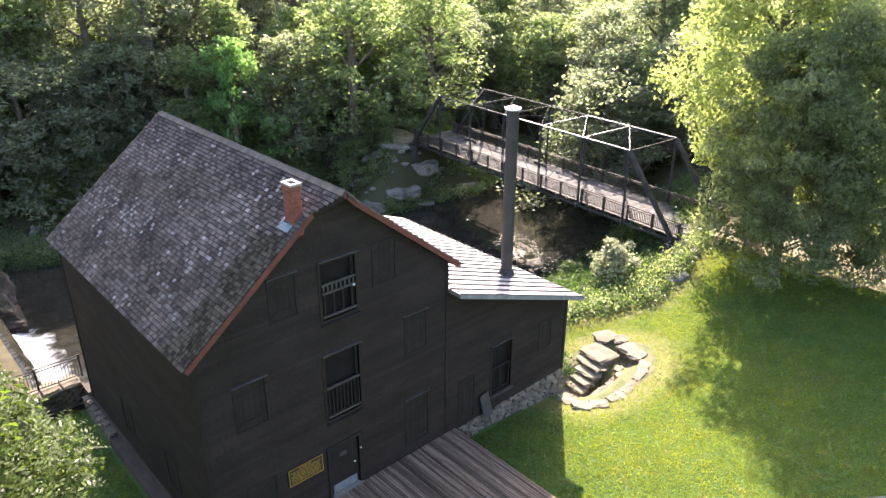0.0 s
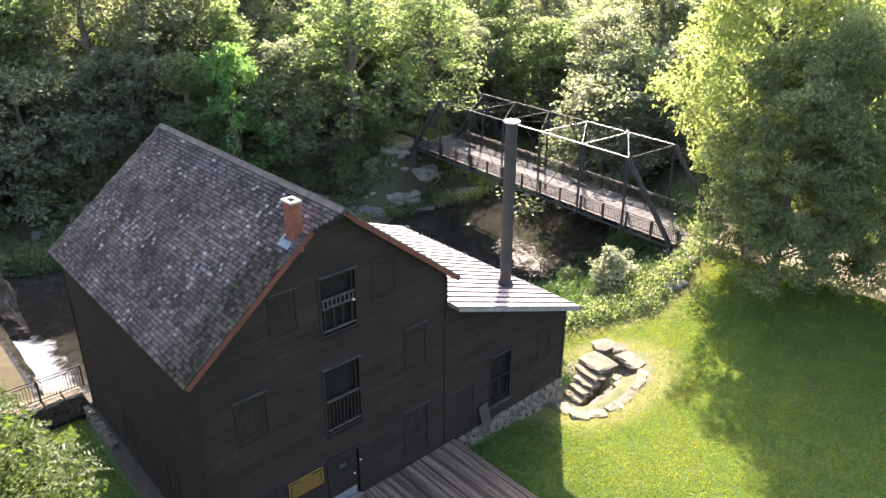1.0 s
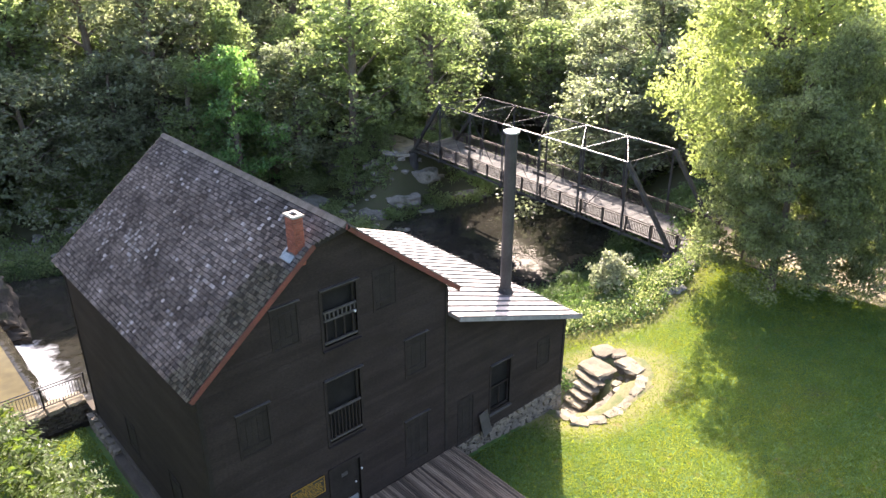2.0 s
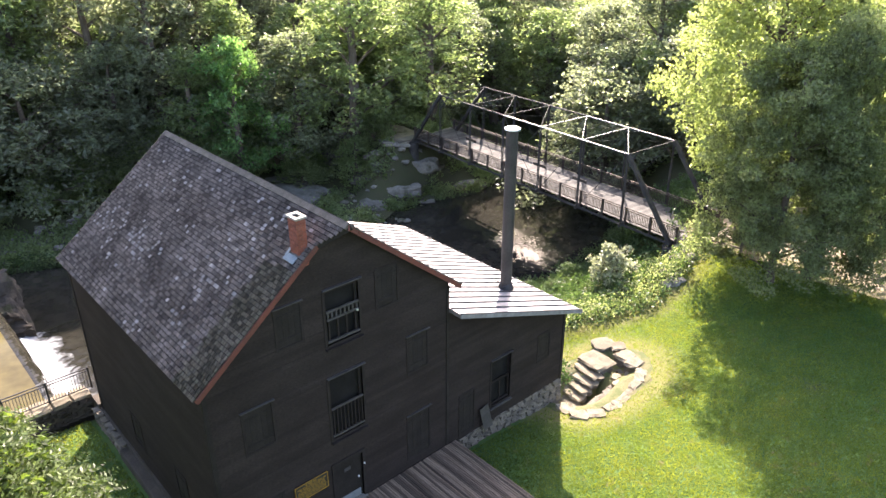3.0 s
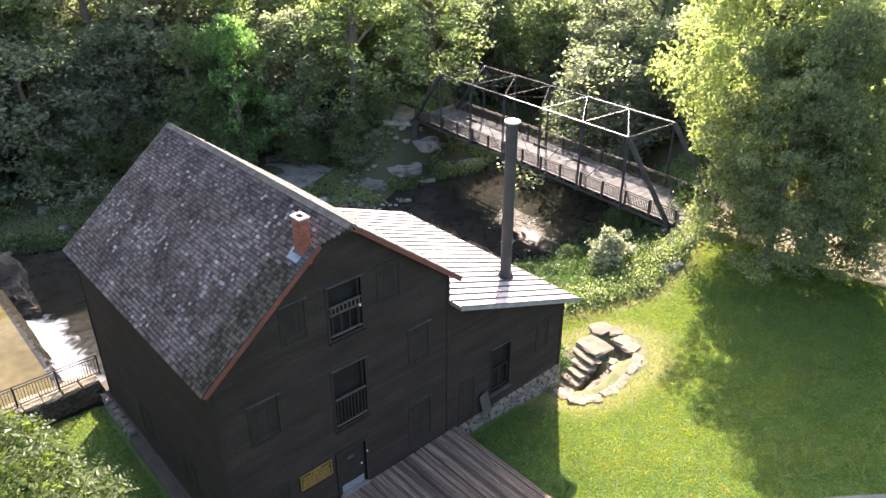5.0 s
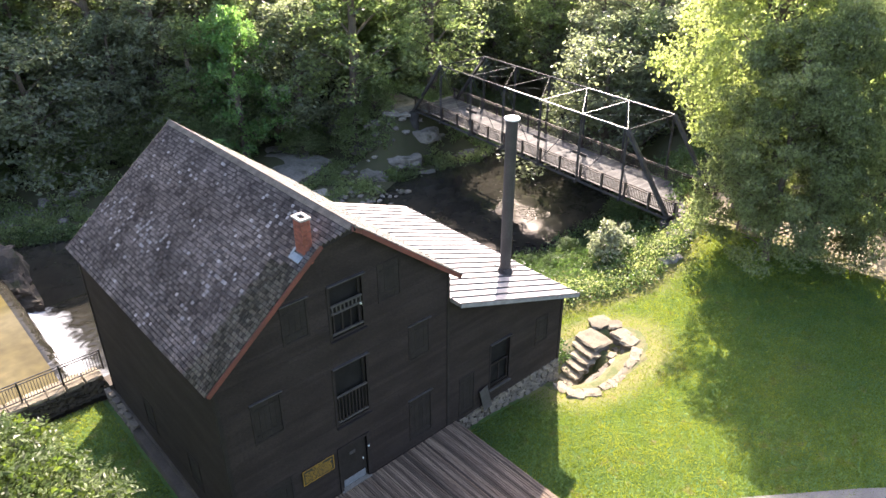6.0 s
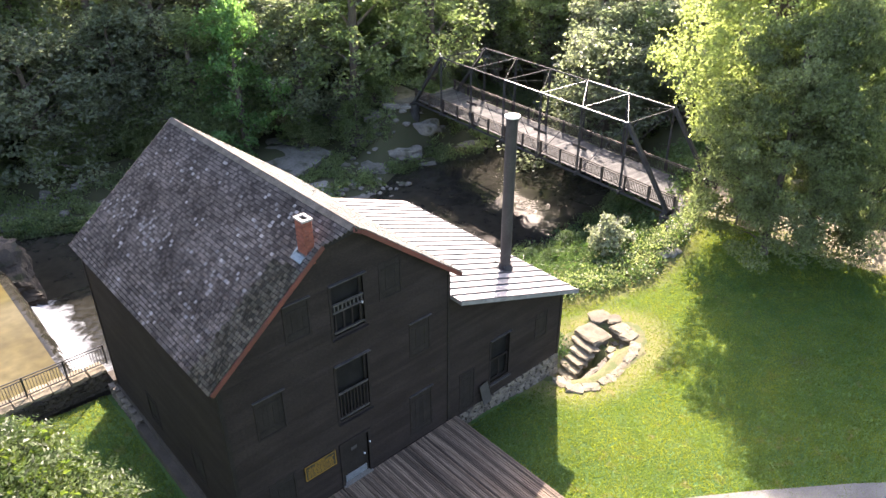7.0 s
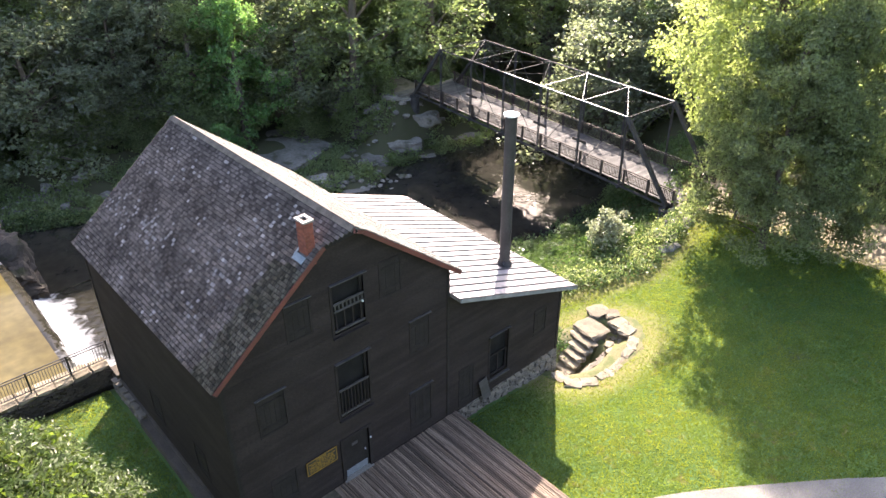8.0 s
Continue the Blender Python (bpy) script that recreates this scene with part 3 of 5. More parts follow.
def guarded(P, u0, u1, z0, z1, rail_z, slats, cross=False):
    """A tall opening with a dark sash behind a balustrade."""
    win = part("window", trim_frame(P, u0, u1, z0, z1, 0.1), M_FRAME, mill, "tall opening behind a balustrade")
    part("sash", trim_frame(P, u0 + 0.1, u1 - 0.1, z0 + 0.1, z1 - 0.1, 0.1, 0.10, 0.16), M_SHUTTER, win)
    # shallow panel; its dark colour is the shade of the room behind
    part("backing", cuboid(P, u0 - 0.2, u1 + 0.2, 0.203, 0.26, z0 - 0.2, z1 + 0.2), M_DARK, win, "dark panel painted as the unlit interior")
    part("lintel", cuboid(P, u0 - 0.08, u1 + 0.12, -0.13, -0.005, z1 + 0.105, z1 + 0.14), M_LINTEL, win, "grey metal drip cap")
    part("sill", cuboid(P, u0 - 0.1, u1 + 0.1, -0.14, 0.1, z0 - 0.16, z0 - 0.105), M_FRAME, win)
    for zz in (rail_z, z0 + 0.16):
        part("guard_rail", cuboid(P, u0 + 0.02, u1 - 0.02, -0.05, 0.02, zz - 0.07, zz), M_RAIL, win)
    low = z0 + 0.16
    if cross:
        low = rail_z - 0.38
        part("guard_rail", cuboid(P, u0 + 0.02, u1 - 0.02, -0.05, 0.02, low, low + 0.06), M_RAIL, win)
        for k in range(4):
            u = u0 + 0.14 + (u1 - u0 - 0.28) * k / 3
            part("sash_bar", cuboid(P, u - 0.03, u + 0.03, 0.02, 0.08, z0 + 0.1, low), M_FRAME, win)
    for k in range(slats):
        u = u0 + 0.09 + (u1 - u0 - 0.18) * k / (slats - 1)
        part("baluster", cuboid(P, u - 0.024, u + 0.024, -0.038, 0.01, low, rail_z - 0.07), M_RAIL if cross else M_FRAME, win)
    return win


guarded(front, *OPEN[0], 6.12, 9)
w2 = guarded(front, *OPEN[1], 10.12, 8, True)
part("lamp", cuboid(front, 5.83, 5.89, -0.12, -0.05, 9.74, 9.80), M_CAP, w2, "small white floodlight")
aw = part("window", trim_frame(front, *AX_OPEN, 0.1), M_FRAME, mill, "open annex window with a black frame")
# panel with the room's shade painted on
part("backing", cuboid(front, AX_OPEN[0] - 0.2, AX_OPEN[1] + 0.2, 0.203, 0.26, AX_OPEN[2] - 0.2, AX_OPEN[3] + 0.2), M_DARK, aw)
part("sash", trim_frame(front, 12.94, 14.0, 1.98, 3.05, 0.08, 0.06, 0.12), M_FRAME, aw)
part("lintel", cuboid(front, 12.78, 14.16, -0.12, -0.005, 4.375, 4.405), M_LINTEL, aw)
part("sill", cuboid(front, 12.76, 14.18, -0.13, 0.05, 1.74, 1.795), M_RAIL, aw)
part("sash_bar", cuboid(front, 13.44, 13.50, 0.05, 0.10, 2.06, 2.97), M_FRAME, aw)

# entrance door
door = part("door", cuboid(front, DOOR[0] + 0.004, DOOR[1] - 0.004, 0.054, 0.11, 1.335, 3.495), M_SHUTTER, mill, "black entrance door with a metal kick plate")
part("door_frame", trim_frame(front, *DOOR, 0.13, -0.07, 0.05), M_FRAME, door)
part("kick_plate", cuboid(front, DOOR[0] + 0.1, DOOR[1] - 0.1, 0.035, 0.05, 1.36, 1.72), M_KICK, door, "grey metal kick plate")
part("threshold", cuboid(front, DOOR[0] - 0.1, DOOR[1] + 0.1, -0.16, 0.05, 1.27, 1.33), M_CONCRETE, door)
part("notice", cuboid(front, 4.92, 5.2, 0.035, 0.048, 2.9, 3.06), M_LINTEL, door, "small grey notice")
bm = bmesh.new()
bmesh.ops.create_uvsphere(bm, u_segments=10, v_segments=6, radius=0.04, matrix=pose(5.54, 0.02, 2.35))
part("door_knob", bm, M_CAP, door, "round metal knob", True)
part("lamp", cuboid(front, 5.74, 5.79, -0.12, -0.07, 2.92, 2.97), M_CAP, mill, "small white lamp beside the door")

# ---- main roof ----
HOOD_Z, HOOD_Y = 12.82, -1.0
ROOF_Y0, ROOF_Y1 = -0.25, 12.8


def rake_y(z):
    return ROOF_Y0 if z < HOOD_Z else ROOF_Y0 + (HOOD_Y - ROOF_Y0) * (z - HOOD_Z) / (RIDGE_Z - HOOD_Z)


def slope_point(side, s, y, lift):
    """Left (-1) or right (1) slope: s metres up from the eave, lift above the boards."""
    run = (RIDGE_X + 0.3) if side < 0 else (10.68 - RIDGE_X)
    ang = math.atan2(RIDGE_Z - EAVE_Z, run)
    x, z = s * math.cos(ang) - lift * math.sin(ang), EAVE_Z + s * math.sin(ang) + lift * math.cos(ang)
    return ((-0.3 + x) if side < 0 else (10.68 - x), y, z)


for side in (-1, 1):
    run = (RIDGE_X + 0.3) if side < 0 else (10.68 - RIDGE_X)
    LEN = math.hypot(run, RIDGE_Z - EAVE_Z)
    hood_s = LEN * (HOOD_Z - EAVE_Z) / (RIDGE_Z - EAVE_Z)
    bm = bmesh.new()
    outline = [(0, ROOF_Y0), (hood_s, ROOF_Y0), (LEN, HOOD_Y), (LEN, ROOF_Y1), (0, ROOF_Y1)]
    top = [bm.verts.new(slope_point(side, s, y, -0.02)) for s, y in outline]
    low = [bm.verts.new(slope_point(side, s, y, -0.14)) for s, y in outline]
    bm.faces.new(top)
    bm.faces.new(low[::-1])
    for k in range(5):
        bm.faces.new((top[k], low[k], low[(k + 1) % 5], top[(k + 1) % 5]))
    bmesh.ops.recalc_face_normals(bm, faces=bm.faces[:])
    roof = part("roof", bm, M_DARK_DECK, mill, "steep roof slope of weathered grey wooden shingles")
    # red rake boards, straight and then out along the hood
    for (s0, y0), (s1, y1) in (((-0.02, ROOF_Y0), (hood_s, ROOF_Y0)), ((hood_s, ROOF_Y0), (LEN - 0.01, HOOD_Y))):
        bm = bmesh.new()
        beam(bm, slope_point(side, s0, y0 - 0.028, -0.09), slope_point(side, s1, y1 - 0.028, -0.09), 0.05, 0.17, (0, 0, 1))
        if side < 0 and s0 > 0:
            part("hood_board", bm, M_SHUTTER, roof, "dark board under the hood's edge")
        else:
            part("rake_board", bm, M_RED, roof, "red-painted rake board")
    bm = bmesh.new()
    beam(bm, slope_point(side, -0.03, ROOF_Y0 - 0.02, -0.10), slope_point(side, -0.03, ROOF_Y1, -0.10), 0.04, 0.16)
    part("fascia", bm, M_SHUTTER, roof)
    bm = bmesh.new()
    beam(bm, slope_point(side, 0, ROOF_Y1 + 0.02, -0.10), slope_point(side, LEN - 0.01, ROOF_Y1 + 0.02, -0.10), 0.04, 0.18)
    part("rake_board", bm, M_RED, roof)

    # shingles: those by the near gable of the left slope as single pieces, the rest joined
    widths = (0.12, 0.145, 0.165, 0.20)
    EXPO, OVER = 0.152, 0.128
    ang = math.atan2(RIDGE_Z - EAVE_Z, run)
    proto = []
    if side < 0:
        for w in widths:
            b = bmesh.new()
            box(b, 0, w - 0.02, 0, OVER, 0, 0.034)
            proto.append(b)
        meshes = []
        for b in proto:
            me = bpy.data.meshes.new("shingle")
            b.normal_update()
            b.to_mesh(me)
            b.free()
            me.materials.append(M_SHINGLE)
            # course shade painted on the butt face
            me.materials.append(M_BUTT_SHADE)
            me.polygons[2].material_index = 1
            meshes.append(me)
    single, field, pale = 0, ([], []), ([], [])
    rows = int(LEN / EXPO)
    for r in range(rows + 1):
        s = r * EXPO - 0.05
        zz = EAVE_Z + s * math.sin(ang)
        y = rake_y(zz + 0.1) - 0.03 + RNG.uniform(-0.01, 0.01)
        over = min(OVER, LEN - s)
        if over < 0.05:
            continue
        while y < ROOF_Y1:
            k = RNG.randrange(4)
            w = min(widths[k], ROOF_Y1 + 0.05 - y) if side > 0 or y > 2 else widths[k]
            lift = RNG.uniform(0, 0.009)
            slip = RNG.uniform(-0.005, 0.005)
            if side < 0 and y < 1.15 and single < 300 and over == OVER:
                o = new("shingle", meshes[k])
                o.parent = roof
                base = Vector(slope_point(side, s + slip, y, lift))
                # across the slope runs y, up the slope runs the shingle's length
                ax_x, ax_y = Vector((0, 1, 0)), Vector((math.cos(ang), 0, math.sin(ang)))
                ax_y = (ax_y - RNG.uniform(0.0, 0.03) * Vector((-math.sin(ang), 0, math.cos(ang)))).normalized()
                ax_z = -ax_x.cross(ax_y)
                o.matrix_basis = Matrix(((-ax_x.x, ax_y.x, ax_z.x, base.x), (-ax_x.y, ax_y.y, ax_z.y, base.y), (-ax_x.z, ax_y.z, ax_z.z, base.z), (0, 0, 0, 1))) @ Matrix.Translation((-w, 0, 0))
                single += 1
            else:
                worn = RNG.random() < 0.022 + 0.42 * max(0.0, noise.noise(Vector((s * 0.6, y * 0.5, 2.0 + side))) - 0.12)
                vs, fs = pale if worn else field
                n = len(vs)
                for ss, yy, lf in ((s + slip, y, lift - 0.012), (s + slip, y + w - 0.02, lift - 0.012), (s + slip + over, y + w - 0.02, lift - 0.012), (s + slip + over, y, lift - 0.012)):
                    vs.append(slope_point(side, ss, yy, lf))
                for ss, yy, lf in ((s + slip, y, lift + 0.034), (s + slip, y + w - 0.02, lift + 0.034), (s + slip + over, y + w - 0.02, lift + 0.030), (s + slip + over, y, lift + 0.030)):
                    vs.append(slope_point(side, ss, yy, lf))
                fs.extend([tuple(n + i for i in f) for f in (HEX if side > 0 else [f[::-1] for f in HEX])])
            y += max(w, 0.05)
    # Right slope: shingle colour with the sun glare put in.
    for (vs, fs), m in ((field, M_SHINGLE_J if side < 0 else M_SHINGLE_SUNLIT), (pale, M_SHINGLE_PALE)):
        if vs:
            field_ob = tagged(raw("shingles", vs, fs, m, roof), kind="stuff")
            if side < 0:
                # butt faces take the painted course shade
                field_ob.data.materials.append(M_BUTT_SHADE)
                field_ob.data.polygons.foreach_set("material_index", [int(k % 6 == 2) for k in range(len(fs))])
# ridge boards
for side in (-1, 1):
    y = HOOD_Y
    while y < ROOF_Y1 - 0.1:
        y2 = min(ROOF_Y1, y + RNG.uniform(2.6, 3.4))
        bm = bmesh.new()
        L = LEN if side > 0 else math.hypot(RIDGE_X + 0.3, RIDGE_Z - EAVE_Z)
        a, b, c, d = (slope_point(side, L - 0.2, y, 0.035), slope_point(side, L - 0.2, y2 - 0.006, 0.035), slope_point(side, L + 0.02, y2 - 0.006, 0.035), slope_point(side, L + 0.02, y, 0.035))
        e, f, g, h = (slope_point(side, L - 0.2, y, 0.06), slope_point(side, L - 0.2, y2 - 0.006, 0.06), slope_point(side, L + 0.02, y2 - 0.006, 0.06), slope_point(side, L + 0.02, y, 0.06))
        solid(bm, [a, b, c, d, e, f, g, h])
        bmesh.ops.recalc_face_normals(bm, faces=bm.faces[:])
        part("ridge_board", bm, M_RIDGE, mill, "pale weathered ridge board")
        y = y2

# ---- chimney ----
chimney = part("chimney", cuboid(front, 3.83, 4.15, 0.0, 0.46, 12.0, 13.70), M_MORTAR, mill, "small red brick chimney with a pale stone cap")
bricks = ([], [])
for r in range(21):
    z = 12.05 + r * 0.077
    off = 0.1 if r % 2 else 0.0
    for face in range(4):
        span = 0.34 if face % 2 == 0 else 0.48
        a = -off
        while a < span - 0.01:
            b0, b1 = max(0, a), min(span, a + 0.2)
            if b1 - b0 > 0.03:
                g = 0.012 + RNG.uniform(-0.003, 0.004)
                if face == 0:
                    q = (3.82 + b0, 3.82 + b1 - 0.01, 0.0 - g, 0.03)
                elif face == 2:
                    q = (3.82 + b0, 3.82 + b1 - 0.01, 0.43, 0.46 + g)
                elif face == 1:
                    q = (3.83 - g, 3.86, -0.01 + b0, -0.01 + b1 - 0.01)
                else:
                    q = (4.12, 4.15 + g, -0.01 + b0, -0.01 + b1 - 0.01)
                n = len(bricks[0])
                x0, x1, y0, y1 = q
                bricks[0].extend([(x0, y0, z), (x1, y0, z), (x1, y1, z), (x0, y1, z), (x0, y0, z + 0.066), (x1, y0, z + 0.066), (x1, y1, z + 0.066), (x0, y1, z + 0.066)])
                bricks[1].extend([tuple(n + i for i in f) for f in HEX])
            a += 0.2
tagged(raw("bricks", bricks[0], bricks[1], M_BRICK, chimney), kind="stuff")
bm = bmesh.new()
for q in ((3.78, 3.89, -0.05, 0.51), (4.09, 4.20, -0.05, 0.51), (3.89, 4.09, -0.05, 0.07), (3.89, 4.09, 0.39, 0.51)):
    box(bm, *q, 13.70, 13.76)
part("cap", bm, M_STONECAP, chimney, "pale square stone cap")
# dark sheet painted as the shade down the flue
bm = bmesh.new()
box(bm, 3.89, 4.09, 0.07, 0.39, 13.70, 13.705)
part("flue", bm, M_DARK, chimney)
bm = bmesh.new()
beam(bm, (3.64, -0.06, 12.39), (3.64, 0.54, 12.39), 0.26, 0.02, (-0.63, 0, 0.78))
beam(bm, (3.64, 0.51, 12.41), (4.3, 0.51, 12.94), 0.08, 0.02, (-0.63, 0, 0.78))
part("flashing", bm, M_LEAD, chimney, "bluish lead flashing")

# ---- annex roof ----
A0, A1 = (MX + 0.03, ANNEX_Z0), (18.15, ANNEX_Z1)
aang = math.atan2(A1[1] - A0[1], A1[0] - A0[0])
alen = math.hypot(A1[0] - A0[0], A1[1] - A0[1])
aroof = thing("annex_roof_frame", "", "", (A0[0], 0, A0[1]))
aroof.parent = mill
aroof.rotation_euler = (0, -aang, 0)
bm = bmesh.new()
box(bm, 0, alen - 0.03, -0.66, 12.66, -0.14, -0.004)
slab = part("roof", bm, M_TIMBER, mill, "low-pitched annex roof of bright standing-seam metal")
slab.matrix_basis = pose(A0[0], 0, A0[1]) @ Matrix.Rotation(-aang, 4, "Y")
bpy.data.objects.remove(aroof)
PAN = 0.60
bm = bmesh.new()
box(bm, 0, alen + 0.02, 0.0, PAN, 0.0, 0.012)
pan = part("roof_panel", bm, M_METAL, slab)
bm = bmesh.new()
box(bm, 0, alen + 0.02, -0.024, 0.024, 0.012, 0.07)
seam = part("seam", bm, M_SEAM, slab)
y, n = -0.70, 0
while y < 12.35:
    if n:
        again("roof_panel", pan, pose(0, y, 0), slab)
        again("seam", seam, pose(0, y, 0), slab)
    else:
        pan.location, seam.location = (0, y, 0), (0, y, 0)
    y += PAN
    n += 1
bm = bmesh.new()
box(bm, -0.0, alen + 0.05, -0.735, -0.70, -0.15, 0.03)
part("edge_trim", bm, M_METAL, slab, "pale metal edge trim")
bm = bmesh.new()
box(bm, alen + 0.02, alen + 0.055, -0.735, y, -0.13, 0.008)
part("edge_trim", bm, M_METAL, slab)

# ---- smoke stack ----
PX, PY = 15.9, 2.13
pz = ANNEX_Z0 + (PX - A0[0]) * math.tan(aang)
stack = thing("smoke_stack", "tall black iron smoke stack rising through the metal annex roof", "chimney pipe", (PX, PY, pz))
bm = bmesh.new()
tube(bm, (0, 0, -0.3), (0, 0, 7.78), 0.265, seg=28)
part("pipe", bm, M_STACK, stack, smooth=False)
for z in (1.9, 3.9, 5.9):
    bm = bmesh.new()
    tube(bm, (0, 0, z), (0, 0, z + 0.06), 0.275, seg=28)
    part("band", bm, M_STACK, stack)
bm = bmesh.new()
tube(bm, (0, 0, 7.78), (0, 0, 7.85), 0.35, seg=32)
tube(bm, (0, 0, 7.85), (0, 0, 7.93), 0.35, 0.10, seg=32)
part("cap", bm, M_CAP, stack, "bright round metal rain cap")
bm = bmesh.new()
tube(bm, (0, 0, 0.06), (0, 0, 0.34), 0.40, 0.28, seg=28)
part("collar", bm, M_STACK, stack)
bm = bmesh.new()
beam(bm, (-0.42, 0, 0.17), (0.42, 0, -0.13), 0.84, 0.03, (0, 0, 1))
part("base_flashing", bm, M_STACK, stack)
for a in (35, 125, 215, 305):
    bm = bmesh.new()
    c, s = math.cos(radians(a)), math.sin(radians(a))
    beam(bm, (0.25 * c, 0.25 * s, 0.34), (0.55 * c, 0.55 * s, 0.40), 0.06, 0.04)
    part("bracket", bm, M_STACK, stack)

# ---- sign ----
sign = thing("wall_sign", "black information sign with gold lettering and border on the mill wall", "sign", (3.41, -0.03, 2.84))
bm = bmesh.new()
box(bm, -0.70, 0.70, -0.05, -0.012, 0, 0.72)
bevel(bm, 0.008)
part("board", bm, M_SIGN_FACE, sign)
for q in ((-0.70, 0.70, 0.0, 0.03), (-0.70, 0.70, 0.69, 0.72), (-0.70, -0.67, 0.03, 0.69), (0.67, 0.70, 0.03, 0.69)):
    bm = bmesh.new()
    box(bm, q[0], q[1], -0.062, -0.05, q[2], q[3])
    part("border", bm, M_SIGN_GOLD, sign, "gold border strip")
for r in range(8):
    half = 0.26 if r == 0 else RNG.uniform(0.52, 0.62)
    z = 0.60 - r * 0.073
    x = -half
    while x < half - 0.04:
        w = RNG.uniform(0.07, 0.2)
        bm = bmesh.new()
        box(bm, x, min(half, x + w), -0.056, -0.05, z, z + (0.046 if r == 0 else 0.034))
        part("lettering_bar", bm, M_SIGN_GOLD, sign)
        x += w + 0.035

# ---- foundations ----
part("core", cuboid(front, 0.1, AX - 0.05, 0.25, 0.5, -1.4, 1.15), M_MORTAR, mill)
found = part("foundation", cuboid(front, MX + 0.02, AX - 0.02, 0.06, 0.26, -1.6, 1.02), M_MORTAR, mill, "rough grey limestone foundation")
stones = []
for k in range(6):
    b = stone_bm(RNG.uniform(0.28, 0.58), 0.34, RNG.uniform(0.145, 0.18), RNG, 0.3, 1)
    me = bpy.data.meshes.new("stone")
    b.normal_update()
    b.to_mesh(me)
    b.free()
    me.materials.append(M_STONE)
    stones.append(me)


# Darker brown copies: the retaining wall's shade is put into their colour.
shaded_stones = []
for me in stones:
    brown = me.copy()
    brown.materials[0] = M_LEDGE
    shaded_stones.append(brown)


def stone_run(parent, p, q, z0, z1, name="stone"):
    p, q = Vector(p), Vector(q)
    d = (q - p)
    ln = d.length
    d.normalize()
    turn = math.degrees(math.atan2(d.y, d.x))
    z, r = z0, 0
    while z < z1 - 0.1:
        a = RNG.uniform(-0.2, 0.1)
        while a < ln:
            me = RNG.choice(stones)
            w = max(v.co.x for v in me.vertices) * 2
            c = p + d * min(max(a + w / 2, w / 2 - 0.1), ln - w / 2 + 0.1)
            o = new(name, me)
            o.parent = parent
            o.matrix_basis = pose(c.x, c.y, z + 0.085, RNG.uniform(-2, 2), RNG.uniform(-2, 2), turn + RNG.uniform(-2, 2) + 180 * RNG.randrange(2))
            a += w - 0.02
        z += 0.172
        r += 1


stone_run(found, (MX + 0.1, 0.11), (AX + 0.06, 0.11), -0.95, 1.05)
stone_run(found, (AX - 0.05, 0.2), (AX - 0.05, 3.0), -1.4, 1.05)
# rubble footing below the left wall
footing = part("footing", cuboid(left_side, -0.3, MY, -0.10, 0.3, -1.0, 1.16), M_LEDGE, mill, "rough stone footing with a flat ledge")
stone_run(footing, (-0.22, 13.1), (-0.22, 9.6), -0.1, 1.1)
bm = bmesh.new()
box(bm, -0.46, 0.0, -1.5, 9.6, 0.2, 0.95)
bevel(bm, 0.03)
part("ledge", bm, M_LEDGE, footing, "worn concrete ledge")
# river wall under the back of the mill
part("river_wall", cuboid(back, -0.1, AX + 0.1, -0.1, 0.6, -6.4, -0.95), M_STONE_J, mill)
part("river_wall", cuboid(left_side, -1.05, -0.16, -0.14, 0.6, -6.4, 1.34), M_LEDGE, mill)
part("river_wall", cuboid(left_side, -0.15, 1.2, -0.1, 0.6, -6.4, 0.4), M_STONE_J, mill)

# ---- leaning board ----
lean = thing("loose_board", "loose weathered board leaning against the annex wall", "board", (12.5, -0.1, 0.0))
bm = bmesh.new()
beam(bm, (0.02, -0.15, 1.02), (-0.24, -0.07, 2.28), 0.52, 0.03, (0, -1, 0))
part("plank", bm, M_RAIL, lean)

# ---- deck ----
DZ = 1.30
deck = thing("wooden_deck", "weathered brown plank deck in front of the mill door", "deck", (3.8, -0.06, 0))
bm = bmesh.new()
box(bm, 0.005, 0.0895, -9.0, -0.02, DZ - 0.04, DZ)
bevel(bm, 0.005)
plank = part("deck_board", bm, M_DECK, deck)
for k in range(1, 72):
    again("deck_board", plank, pose(k * 0.0945, RNG.uniform(-0.01, 0.01), RNG.uniform(-0.004, 0.004), 0, RNG.uniform(-0.5, 0.5), RNG.uniform(-0.06, 0.06)), deck)
for k in range(8):
    bm = bmesh.new()
    box(bm, 0.02, 6.76, -0.25 - k * 1.22, -0.20 - k * 1.22, DZ - 0.25, DZ - 0.046)
    part("joist", bm, M_TIMBER, deck)
bm = bmesh.new()
box(bm, 6.78, 6.82, -9.0, -0.05, DZ - 0.27, DZ - 0.002)
part("rim_board", bm, M_DECK, deck)
for k in range(5):
    for x in (0.1, 6.66):
        bm = bmesh.new()
        box(bm, x, x + 0.12, -0.5 - 2.1 * k, -0.38 - 2.1 * k, -0.5, DZ - 0.046)
        part("post", bm, M_TIMBER, deck)

